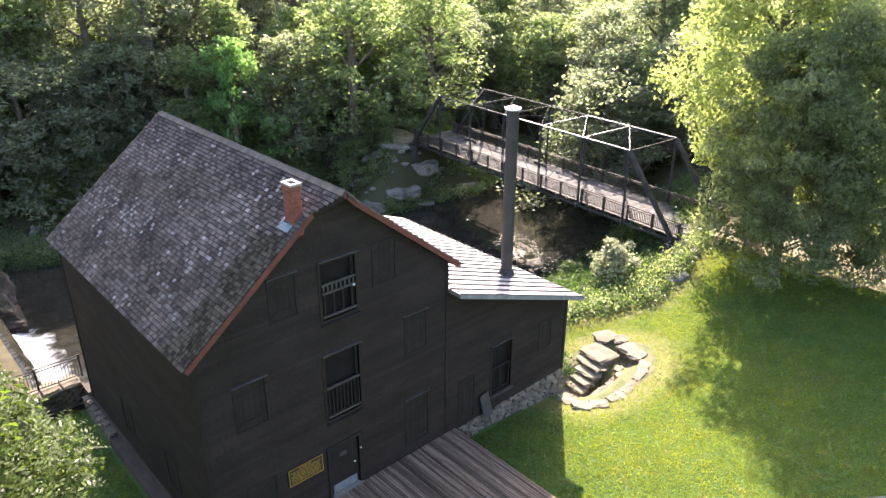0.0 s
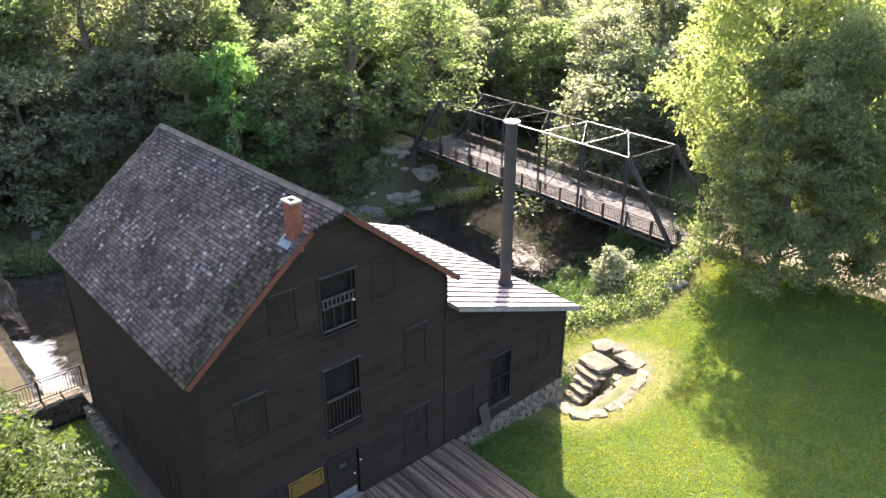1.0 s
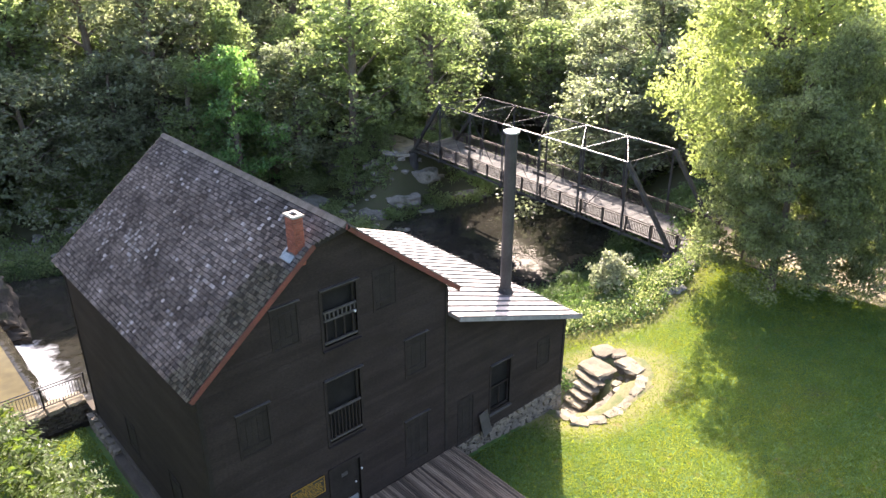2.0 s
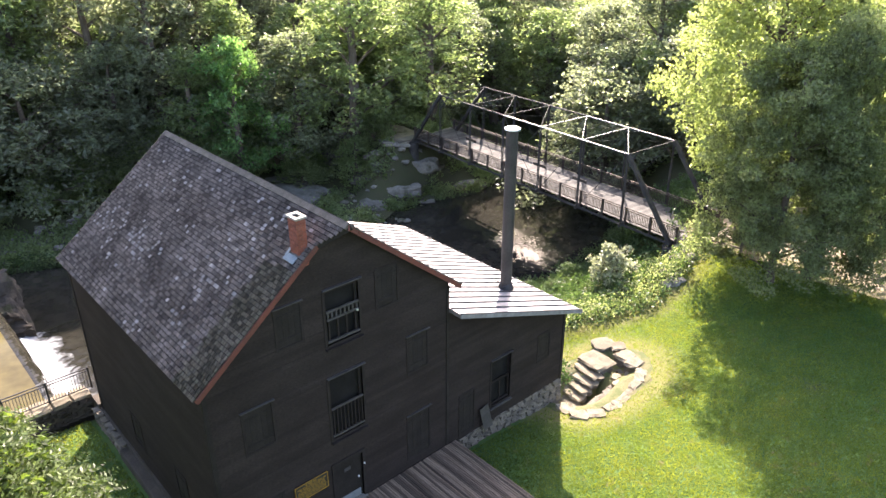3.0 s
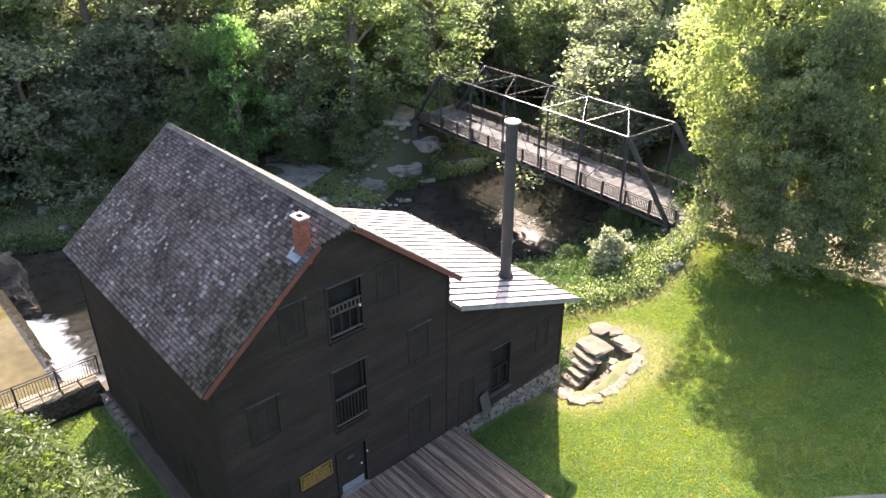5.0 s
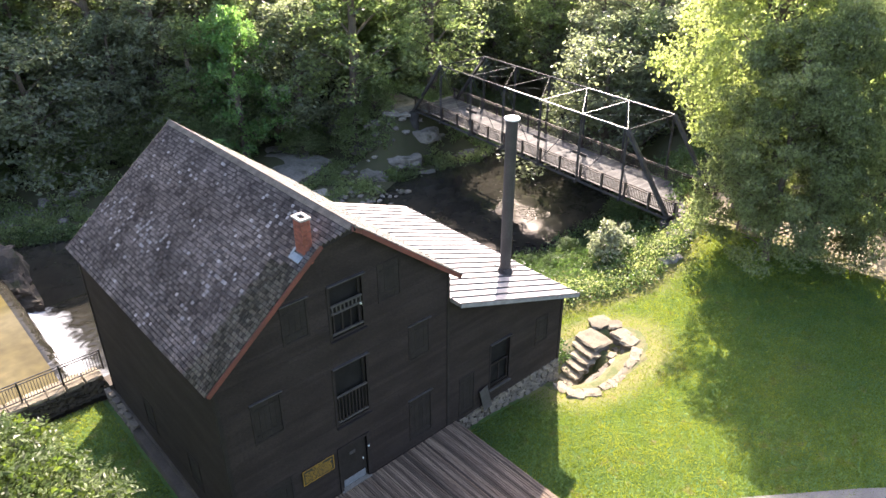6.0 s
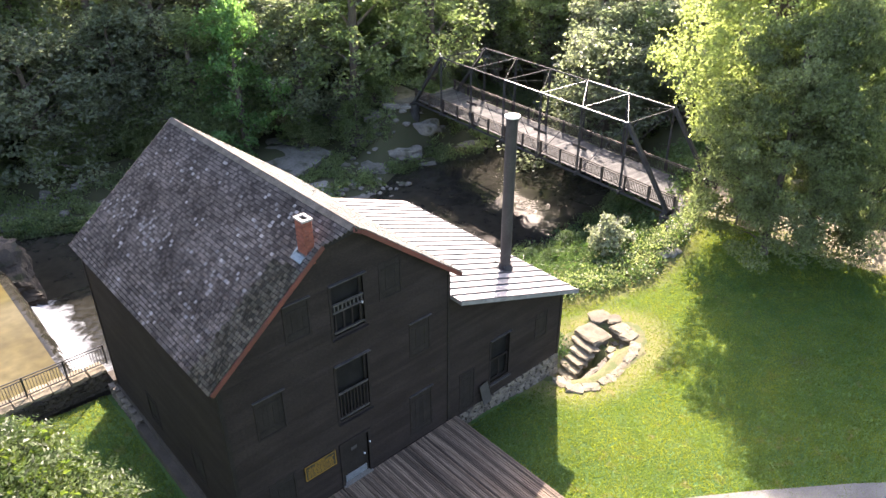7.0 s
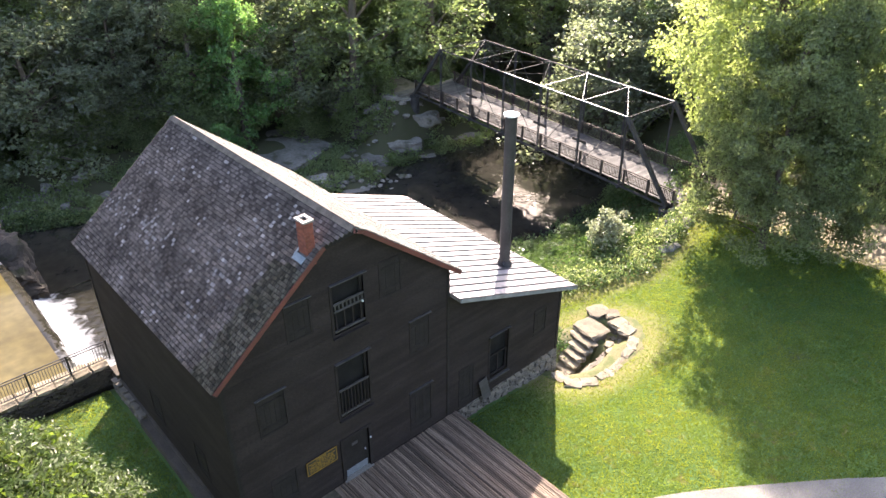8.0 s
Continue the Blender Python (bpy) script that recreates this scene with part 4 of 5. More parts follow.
# ---- walkway and path ----
def ribbon(name, line, width, lift, thick, material, label, category, seg=0.5):
    """A strip laid over the ground along a line, with a real edge."""
    pts = [Vector((*p, 0)) for p in line]
    path = []
    for a, b in zip(pts, pts[1:]):
        n = max(2, int((b - a).length / seg))
        path += [a.lerp(b, k / n) for k in range(n)]
    path.append(pts[-1])
    for _ in range(6):
        path = [path[0]] + [(path[i - 1] + path[i] * 2 + path[i + 1]) / 4 for i in range(1, len(path) - 1)] + [path[-1]]
    verts, faces = [], []
    for i, p in enumerate(path):
        d = (path[min(i + 1, len(path) - 1)] - path[max(i - 1, 0)]).normalized()
        side = Vector((-d.y, d.x, 0))
        wob = 0.0 if thick > 0.05 else 0.45 * noise.noise(Vector((p.x * 0.6, p.y * 0.6, 9)))
        row = []
        for k in range(5):
            q = p + side * (width + 2 * wob) * (k / 4 - 0.5)
            row.append((q.x, q.y, ground_z(q.x, q.y) + lift))
        verts += row + [(row[4][0], row[4][1], row[4][2] - thick), (row[0][0], row[0][1], row[0][2] - thick)]
    for i in range(len(path) - 1):
        for k in range(7):
            faces.append((i * 7 + k, i * 7 + (k + 1) % 7, (i + 1) * 7 + (k + 1) % 7, (i + 1) * 7 + k))
    return tagged(raw(name, verts, [f[::-1] for f in faces], material), label, category, kind="structure")


ribbon("walkway", [(5, -12), (9.5, -9.3), (11.6, -8.9), (13.2, -9.55), (14.95, -10.9), (17.6, -13.2), (20.65, -15.85), (29, -23)], 1.7, 0.05, 0.2, M_CONCRETE, "pale concrete walkway curving past the deck", "walkway")
ribbon("gravel_path", [(40.2, 5.0), (41.2, 2.4), (41.5, -1.0), (41.1, -4.0), (41.6, -7.0), (44.6, -11.5), (50.5, -16.5), (56, -24)], 6.0, 0.03, 0.04, M_GRAVEL, "sandy gravel path leading onto the bridge", "path")
ribbon("gravel_path", [(40.1, 38.5), (40.4, 42), (39, 47), (35, 51), (28, 55)], 4.2, 0.04, 0.05, M_GRAVEL, "gravel track beyond the bridge", "path")

# ---- headrace wall and fence ----
wall = thing("retaining_wall", "low rough stone retaining wall with a flat coping", "wall", (0, 14.2, 0), kind="structure")
# core and face stones carry the wall's shade in their colour
bm = bmesh.new()
box(bm, -22, -0.12, -0.38, 0.5, -6.4, 1.36)
part("core", bm, M_LEDGE, wall)
for k in range(26):
    b = stone_bm(0.86, 1.02, 0.2, RNG, 0.12, 1)
    o = part("coping_stone", b, M_SANDSTONE, wall)
    o.location = (-0.55 - k * 0.85, 0.02, 1.44)
for r in range(6):
    for k in range(34):
        o = new("stone", RNG.choice(shaded_stones))
        o.parent = wall
        o.matrix_basis = pose(-0.35 - k * 0.41 - 0.2 * (r % 2), -0.36, 0.42 + r * 0.172, 0, 0, RNG.uniform(-6, 6))

fence = thing("metal_fence", "black iron picket fence along the stone wall", "fence", (0, 14.2, 1.54))
for z in (1.12, 0.98, 0.10):
    bm = bmesh.new()
    beam(bm, (-14, 0, z), (0.1, 0, z), 0.045, 0.04)
    part("rail", bm, M_IRON, fence)
bm = bmesh.new()
box(bm, -0.035, 0.035, -0.035, 0.035, -0.02, 1.16)
post = part("post", bm, M_IRON, fence)
for k in range(1, 8):
    again("post", post, pose(-k * 1.83, 0, 0), fence)
post.location = (0.05, 0, 0)
bm = bmesh.new()
box(bm, -0.011, 0.011, -0.011, 0.011, 0.12, 0.97)
picket = part("picket", bm, M_IRON, fence)
picket.location = (-0.08, 0, 0)
for k in range(1, 105):
    again("picket", picket, pose(-0.08 - k * 0.131, 0, 0), fence)

# ---- dam ----
dam = thing("dam", "concrete mill dam with white water falling over its crest", "dam", (-0.9, 14.7, -6.2), kind="structure")
bm = bmesh.new()
solid(bm, [(-0.3, 0, 0), (0.9, 0, 0), (0.9, 19.6, 0), (-0.3, 19.6, 0), (-0.25, 0, 4.68), (0.1, 0, 4.68), (0.1, 19.6, 4.68), (-0.25, 19.6, 4.68)])
part("crest_wall", bm, M_CONCRETE, dam)
# the falling sheet and the foam below it
vs, fs, cols = [], [], 90
profile = [(-0.35, 4.705), (0.05, 4.74), (0.28, 4.5), (0.55, 3.6), (0.8, 2.4), (1.1, 1.35), (1.5, 1.28)]
for j in range(cols + 1):
    for px_, pz_ in profile:
        w = 0.10 * noise.noise(Vector((px_ * 2, j * 0.45, pz_))) if px_ > 0.1 else 0.0
        vs.append((px_ + w, j * 18.6 / cols + 0.2, pz_ + (0.06 * noise.noise(Vector((j * 0.7, pz_ * 2, 1))) if px_ > 0.1 else 0.0)))
for j in range(cols):
    for k in range(len(profile) - 1):
        a = j * len(profile) + k
        fs.append((a, a + 1, a + 1 + len(profile), a + len(profile)))
fall = raw("falling_water", vs, fs, M_CHURN, dam, "sheet of falling water breaking into white streaks", True)
fall.data.attributes.new("foam", "FLOAT", "POINT").data.foreach_set("value", [0.12 + 0.62 * step(10.5, 4.0, y) + (0.10 * noise.noise(Vector((0, y * 2.4, 3)))) - 0.35 * (x < 0.1) for x, y, z in vs])
nx, ny = 78, 112
vs, fs, much = [], [], []
for j in range(ny + 1):
    for i in range(nx + 1):
        x, y = -0.1 + i * 0.12, 14.9 + j * 0.17
        reach = 2.6 + 2.6 * step(25, 16, y) + 1.2 * noise.noise(Vector((0, y * 0.3, 4))) + 0.9 * noise.noise(Vector((x * 0.5, y * 0.6, 8)))
        fade = (x - 0.2) / reach
        h = 0.16 * noise.noise(Vector((x * 2.2, y * 2.2, 0))) + 0.07 * noise.noise(Vector((x * 6, y * 6, 2)))
        edge = max(step(nx - 5, nx, i), step(4, 0, j), step(ny - 4, ny, j))
        vs.append((x, y, WATER + 0.10 + h * max(0.12, 1 - fade) + 0.35 * max(0, 1 - fade * 2.5) - 0.22 * edge))
        much.append((1.05 - 0.95 * min(1.3, max(0, fade)) ** 0.8) * (1 - edge))
for j in range(ny):
    for i in range(nx):
        a = j * (nx + 1) + i
        fs.append((a, a + 1, a + nx + 2, a + nx + 1))
churn = raw("white_water", vs, fs, M_CHURN, smooth=True)
churn.data.attributes.new("foam", "FLOAT", "POINT").data.foreach_set("value", much)
tagged(churn, "churned white foam below the dam", "foam", kind="stuff")

# ---- rocks ----
def rock(name, at, size, seed, material=None, flat=0.5, label="", category="rock", turn=0.0, group="", sub=3, rough=0.16):
    """A weathered boulder or slab: facetted, flattened on top, bedded in the ground."""
    bm = bmesh.new()
    bmesh.ops.create_icosphere(bm, subdivisions=sub, radius=1.0)
    o = Vector((seed * 3.7, seed * 1.3, seed))
    for v in bm.verts:
        c = v.co.normalized()
        f = 1 + 0.30 * noise.noise(c * 1.2 + o) + rough * noise.noise(c * 3.0 + o) + rough * 0.6 * noise.noise(c * 7.0 + o)
        q = Vector((max(-0.82, min(0.82, c.x * f)), max(-0.82, min(0.82, c.y * f)), c.z * f))
        lid = flat + 0.07 * noise.noise(Vector((c.x * 2.5, c.y * 2.5, seed)))
        terrace = 0.10 * math.floor((noise.noise(Vector((c.x * 1.3, c.y * 1.3, seed + 5))) + 1) * 3)
        if q.z > lid - terrace * 0.5:
            q.z = lid - terrace * 0.5 + (q.z - lid) * 0.05
        v.co = Vector((q.x * size[0], q.y * size[1], q.z * size[2]))
    ob = part(name, bm, material or M_ROCK)
    ob.matrix_basis = pose(*at, 0, 0, turn)
    return tagged(ob, label or "large flat grey river rock", category, group)


SLABS = [((27.6, 43.2, -4.75), (4.6, 4.4, 0.9), 0.5, 20), ((30.2, 46.6, -4.6), (3.2, 2.4, 0.9), 0.5, -20), ((32.6, 36.9, -4.9), (2.9, 2.4, 1.9), 0.5, -35), ((26.9, 36.0, -5.0), (2.0, 1.5, 0.9), 0.5, -15),
         ((28.2, 32.6, -5.15), (1.7, 0.9, 0.7), 0.5, -25), ((30.3, 31.0, -5.15), (1.7, 0.9, 0.8), 0.5, -35), ((37.0, 36.0, -4.9), (2.3, 1.3, 1.2), 0.5, -40), ((38.3, 34.0, -5.1), (1.2, 0.7, 0.8), 0.5, -30),
         ((44.3, 34.4, -5.0), (2.9, 1.3, 1.1), 0.5, -42), ((40.6, 37.0, -4.6), (2.0, 1.3, 1.4), 0.5, -30), ((35.6, 47.2, -4.3), (2.6, 1.3, 2.2), 0.6, -33), ((38.6, 45.0, -4.4), (2.2, 1.2, 2.0), 0.6, -33), ((33.4, 49.6, -4.2), (2.4, 1.3, 2.4), 0.6, -25),
         ((10.3, 47.3, -4.8), (1.5, 2.6, 0.9), 0.5, 10), ((8.5, 50.7, -4.5), (1.2, 0.8, 0.8), 0.5, 0), ((10.1, 51.3, -4.5), (1.3, 0.8, 0.9), 0.5, 25)]
for k, (at, size, flat, turn) in enumerate(SLABS):
    at = (at[0], at[1], max(ground_z(at[0], at[1]), WATER - 0.1) - 0.22 * size[2])
    rock("river_rock", at, size, k + 2, flat=flat * 0.72, turn=turn, rough=0.27, label="large flat grey slab of rock on the far river bank", group="rock slabs")
R5 = random.Random(77)
# bedded ledges stepping up the far bank
for k in range(34):
    t, r = R5.random(), R5.randrange(3)
    x, y = 33.2 + 6.6 * t + 0.5 * r + R5.uniform(-0.3, 0.3), 47.6 - 4.4 * t + 1.1 * r + R5.uniform(-0.3, 0.3)
    w = R5.uniform(0.9, 2.3)
    o = part("rock_ledge", stone_bm(w, R5.uniform(0.8, 1.4), R5.uniform(0.5, 0.8), R5, 0.26, 2), M_ROCK)
    o.matrix_basis = pose(x, y, ground_z(x, y) + 0.05 + 0.22 * r, R5.uniform(-4, 4), R5.uniform(-4, 4), -34 + R5.uniform(-12, 12))
    tagged(o, "low bedded ledge of grey rock on the far river bank", "rock", "rock ledges")
for k in range(15):
    t = R5.random()
    x, y = 34.5 + 8.5 * t, 40.2 - 3.6 * t + R5.uniform(-1.2, 1.2)
    o = part("rock_ledge", stone_bm(R5.uniform(0.8, 2.4), R5.uniform(0.6, 1.2), R5.uniform(0.3, 0.6), R5, 0.28, 2), M_ROCK)
    o.matrix_basis = pose(x, y, max(ground_z(x, y), WATER) + 0.02, R5.uniform(-5, 5), R5.uniform(-5, 5), -32 + R5.uniform(-15, 15))
    tagged(o, "low bedded ledge of grey rock on the far river bank", "rock", "rock ledges")


def crag(x0, x1, y0, y1, z0, z1, seed, label):
    """A squared outcrop with a weathered top, ledges down its faces and broken edges."""
    bm = bmesh.new()
    box(bm, x0, x1, y0, y1, z0, z1)
    bmesh.ops.subdivide_edges(bm, edges=bm.edges[:], cuts=22, use_grid_fill=True)
    mx, my, o = (x0 + x1) / 2, (y0 + y1) / 2, Vector((seed, seed * 2, 0))
    for v in bm.verts:
        c = v.co.copy()
        up = (c.z - z0) / (z1 - z0)
        tip = step(y0 + 3.2, y0, c.y) * step(x0, x1, c.x)
        side = 0.85 * noise.noise(c * 0.45 + o) + 0.45 * noise.noise(Vector((c.x * 0.4, c.y * 0.4, c.z * 1.6)) + o) + 0.32 * noise.noise(Vector((c.x * 1.2, c.y * 1.2, c.z * 3.5)) + o) + 0.22 * noise.noise(c * 3.1 + o)
        out = Vector(((c.x - mx) / (x1 - x0), (c.y - my) / (y1 - y0), 0))
        v.co += out.normalized() * (side - 0.45 * up ** 4) if out.length > 0.3 else Vector()
        v.co.z += (0.35 * noise.noise(Vector((c.x * 0.5, c.y * 0.5, seed))) + 0.25 * noise.noise(Vector((c.x * 1.3, c.y * 1.3, seed))) + 0.14 * noise.noise(Vector((c.x * 3.7, c.y * 3.7, seed)))) * up - 1.9 * tip * up
    return tagged(part("dam_abutment", bm, M_CRAG, smooth=False), label, "rock")


crag(-4.6, 0.9, 33.3, 39.6, -6.4, -1.15, 3.0, "rough brown rock outcrop at the far end of the dam")
crag(-9.5, -4.2, 36.0, 43.0, -6.4, -0.6, 8.0, "rough rock outcrop beside the mill pond")

small = []
for k in range(6):
    bm = bmesh.new()
    bmesh.ops.create_icosphere(bm, subdivisions=2, radius=1.0)
    for v in bm.verts:
        c = v.co.normalized()
        v.co = c * (1 + 0.35 * noise.noise(c * 1.4 + Vector((k * 5, 0, 0)))) * 0.5
        v.co.z *= 0.65
    me = bpy.data.meshes.new("boulder")
    bm.normal_update()
    bm.to_mesh(me)
    bm.free()
    me.materials.append(M_ROCK)
    small.append(me)


def scatter(n, cx, cy, rx, ry, lo, hi, label, group, rng, name="boulder", turn=0.0):
    for _ in range(n):
        a, r = rng.uniform(0, 2 * math.pi), math.sqrt(rng.random())
        dx, dy = rx * r * math.cos(a), ry * r * math.sin(a)
        c, s = math.cos(radians(turn)), math.sin(radians(turn))
        x, y = cx + dx * c - dy * s, cy + dx * s + dy * c
        k = rng.uniform(lo, hi)
        o = new(name, rng.choice(small))
        o.matrix_basis = pose(x, y, max(ground_z(x, y), WATER) + k * 0.12, rng.uniform(-15, 15), rng.uniform(-15, 15), rng.uniform(0, 360)) @ Matrix.Diagonal((k, k * rng.uniform(0.7, 1), k * rng.uniform(0.6, 1), 1))
        tagged(o, label, "rock", group)


R2 = random.Random(11)
scatter(110, 4.2, 48.8, 4.6, 3.2, 0.35, 1.1, "pale loose stone on the far river bank", "bank stones", R2)
scatter(34, 34.4, 3.2, 2.6, 0.9, 0.35, 0.9, "pale riprap stone on the bank beside the bridge", "riprap stones", R2, turn=15)
scatter(60, 24.0, 36.6, 9, 1.6, 0.3, 0.9, "small stone at the water's edge", "shore stones", R2, turn=-25)
scatter(26, 30.5, 32.6, 3.5, 1.2, 0.3, 0.9, "small stone at the water's edge", "shore stones", R2, turn=-20)
scatter(20, 36.0, 38.5, 4, 2.0, 0.4, 1.1, "grey boulder on the far bank", "shore stones", R2)

# ---- stone steps beside the annex ----
steps = thing("stone_steps", "old sandstone steps in a stone-rimmed hollow beside the annex", "steps", (0, 0, 0))


def slab(name, x, y, top, w, d, h, turn, rough=0.13, label="", material=M_SANDSTONE):
    o = part(name, stone_bm(w, d, h, R2, rough, 2), material, steps, label)
    o.matrix_basis = pose(x, y, top - h / 2, R2.uniform(-3, 3), R2.uniform(-3, 3), turn)


RIM = [(17.35, -0.95, 0.9, 0.75), (17.3, -1.75, 0.9, 0.7), (18.0, -2.25, 0.95, 0.6), (18.85, -2.40, 0.62, 0.5), (19.4, -2.52, 0.55, 0.62), (20.0, -2.42, 0.75, 0.5), (20.65, -2.32, 0.6, 0.42), (21.3, -2.2, 0.8, 0.5), (22.0, -2.0, 0.66, 0.55), (22.6, -1.72, 0.75, 0.6)]
for k, (x, y, w, d) in enumerate(RIM):
    nx_, ny_ = RIM[min(k + 1, len(RIM) - 1)][:2]
    px_, py_ = RIM[max(k - 1, 0)][:2]
    slab("rim_stone", x, y, ground_z(x, y) + 0.10 + R2.uniform(-0.05, 0.04), w, d, 0.34, math.degrees(math.atan2(ny_ - py_, nx_ - px_)) + R2.uniform(-16, 16), 0.2)
# the landing and the long treads going down towards the mill, dark courses under their noses
slab("tread", 22.0, 0.72, -0.10, 1.45, 1.75, 0.17, -8, 0.12, "broad worn sandstone landing")
# Risers take a darker stone to paint the shade under the noses.
slab("riser", 21.95, 0.70, -0.25, 1.2, 1.6, 0.5, -8, 0.06, "dark rough riser stone", M_STONE)
for k in range(1, 6):
    x, z = 21.62 - 0.49 * k, -0.12 - 0.205 * k
    slab("tread", x, 0.62 - 0.06 * k, z, 0.72, 1.80 - 0.08 * k, 0.12, -7 + R2.uniform(-4, 4), 0.16, "worn sandstone tread")
    slab("riser", x + 0.12, 0.62 - 0.06 * k, z - 0.11, 0.6, 1.65 - 0.08 * k, 0.32, -7, 0.08, "dark rough riser stone", M_STONE)
# raised back ledge: broad slabs on an undercut course, its shade in darker stone
for x, y, w, d, turn in ((23.45, 1.35, 1.15, 0.95, -24), (23.80, 0.62, 0.85, 0.72, -35), (23.38, -0.18, 1.05, 0.85, -12), (23.12, -0.92, 0.95, 0.8, 8)):
    slab("ledge_stone", x, y, 0.08 + R2.uniform(-0.03, 0.03), w, d, 0.16, turn, 0.2)
    slab("wall_stone", x + 0.02, y + 0.02, -0.08, w * 0.86, d * 0.95, 0.7, turn, 0.14, "", M_STONE)
for x, y, w in ((22.75, -0.4, 0.5), (22.5, -1.0, 0.42), (21.6, -0.85, 0.6), (21.1, -1.25, 0.5)):
    slab("ledge_stone", x, y, ground_z(x, y) + 0.12, w, w * 0.7, 0.22, R2.uniform(-40, 40), 0.24)
# rough inner wall of the hollow
for r in range(3):
    for k in range(6):
        o = part("wall_stone", stone_bm(0.66, 0.4, 0.3, R2, 0.22, 1), M_STONE, steps)
        o.matrix_basis = pose(18.1 + 0.6 * k + 0.2 * (r % 2), -1.35 + 0.05 * k, -1.1 + 0.27 * r, 0, 0, R2.uniform(-10, 10))
# bare soil within the rim
vs, fs = [], []
for j in range(24):
    for i in range(38):
        x, y = 16.4 + i * 0.228, -3.0 + j * 0.228
        vs.append((x, y, ground_z(x, y) + 0.03 - 0.25 * step(0.88, 1.06, 0.10 * noise.noise(Vector((x * 1.5, y * 1.5, 2))) + math.hypot((x - 20.6) / 4.15, (y + 0.40) / 2.5))))
for j in range(23):
    for i in range(37):
        a = j * 38 + i
        fs.append((a, a + 1, a + 39, a + 38))
tagged(raw("bare_soil", vs, fs, M_SOIL, smooth=True), "dry trodden soil round the stone steps", "soil", kind="structure")

# ---- bridge ----
BU, PANEL, WIDE, DECK = 85.4, 4.55, 5.55, 0.55
TOP, BOT, NP = 5.89, 0.30, 7
bridge = thing("truss_bridge", "old iron truss footbridge with a plank deck and picket railings", "bridge", (37.32, 5.8, 0))
bridge.rotation_euler = (0, 0, radians(BU))


def member(name, p, q, w, h, material=M_STEEL, label=""):
    bm = bmesh.new()
    beam(bm, p, q, w, h)
    return part(name, bm, material, bridge, label)


for side in (0.0, -WIDE):
    for k in range(1, NP - 1):
        # Near panels get the glare colour, far ones stay dark for shade and haze.
        member("top_chord", (k * PANEL + 0.01, side, TOP), ((k + 1) * PANEL - 0.01, side, TOP), 0.09, 0.09, M_CHORD_GLARE if k < (4 if side == 0.0 else 3) else M_STEEL, "grey riveted top chord")
    for k in range(NP):
        for dy in (-0.07, 0.07):
            member("bottom_chord", (k * PANEL, side + dy, BOT), ((k + 1) * PANEL, side + dy, BOT), 0.03, 0.12)
    for a, b in ((0, 1), (NP, NP - 1)):
        member("end_post", (a * PANEL, side, BOT), (b * PANEL, side, TOP), 0.28, 0.26, M_STEEL, "dark inclined end post")
    for k in range(1, NP):
        for dy in (-0.075, 0.075):
            member("vertical", (k * PANEL, side + dy, BOT), (k * PANEL, side + dy, TOP - 0.1), 0.04, 0.09)
    for k in range(1, NP - 1):
        for dx in (0, 1) if k == 3 else ((0,) if k < 3 else (1,)):
            p, q = (k + dx) * PANEL, (k + 1 - dx) * PANEL
            bm = bmesh.new()
            tube(bm, (p, side, TOP), (q, side, BOT), 0.025, seg=6)
            part("diagonal", bm, M_STEEL, bridge)
for k in range(1, NP):
    end = k in (1, NP - 1)
    member("top_strut", (k * PANEL, 0, TOP - 0.02), (k * PANEL, -WIDE, TOP - 0.02), 0.05, 0.06, M_CHORD_GLARE if k in (2, 3) else M_STEEL)
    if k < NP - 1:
        member("top_brace", (k * PANEL, 0, TOP), ((k + 1) * PANEL, -WIDE, TOP), 0.028, 0.025, M_CHORD_GLARE if k < 3 else M_STEEL)
        bm = bmesh.new()
        tube(bm, (k * PANEL, -WIDE, TOP - 0.05), ((k + 1) * PANEL, 0, TOP - 0.05), 0.012, seg=6)
        part("tie_rod", bm, M_STEEL, bridge)
for k in (1, NP - 1):
    for s in (0.0, -WIDE):
        e = -1.1 if s == 0 else 1.1
        member("portal_brace", (k * PANEL, s, TOP - 1.4), (k * PANEL, s + e, TOP - 0.08), 0.07, 0.07)
for k in range(NP + 1):
    member("floor_beam", (k * PANEL, 0.2, BOT - 0.02), (k * PANEL, -WIDE - 0.2, BOT - 0.02), 0.16, 0.3)
for y in (-0.7, -2.1, -3.5, -4.9):
    member("stringer", (0, y, DECK - 0.14), (NP * PANEL, y, DECK - 0.14), 0.12, 0.16)
bm = bmesh.new()
box(bm, 0.006, 0.244, -WIDE + 0.25, -0.25, -0.05, 0)
plank = part("deck_plank", bm, M_BRIDGE_PLANK, bridge)
plank.location = (-0.5, 0, DECK)
for k in range(1, 131):
    again("deck_plank", plank, pose(-0.5 + k * 0.25, R2.uniform(-0.03, 0.03), DECK + R2.uniform(-0.006, 0.006)), bridge)
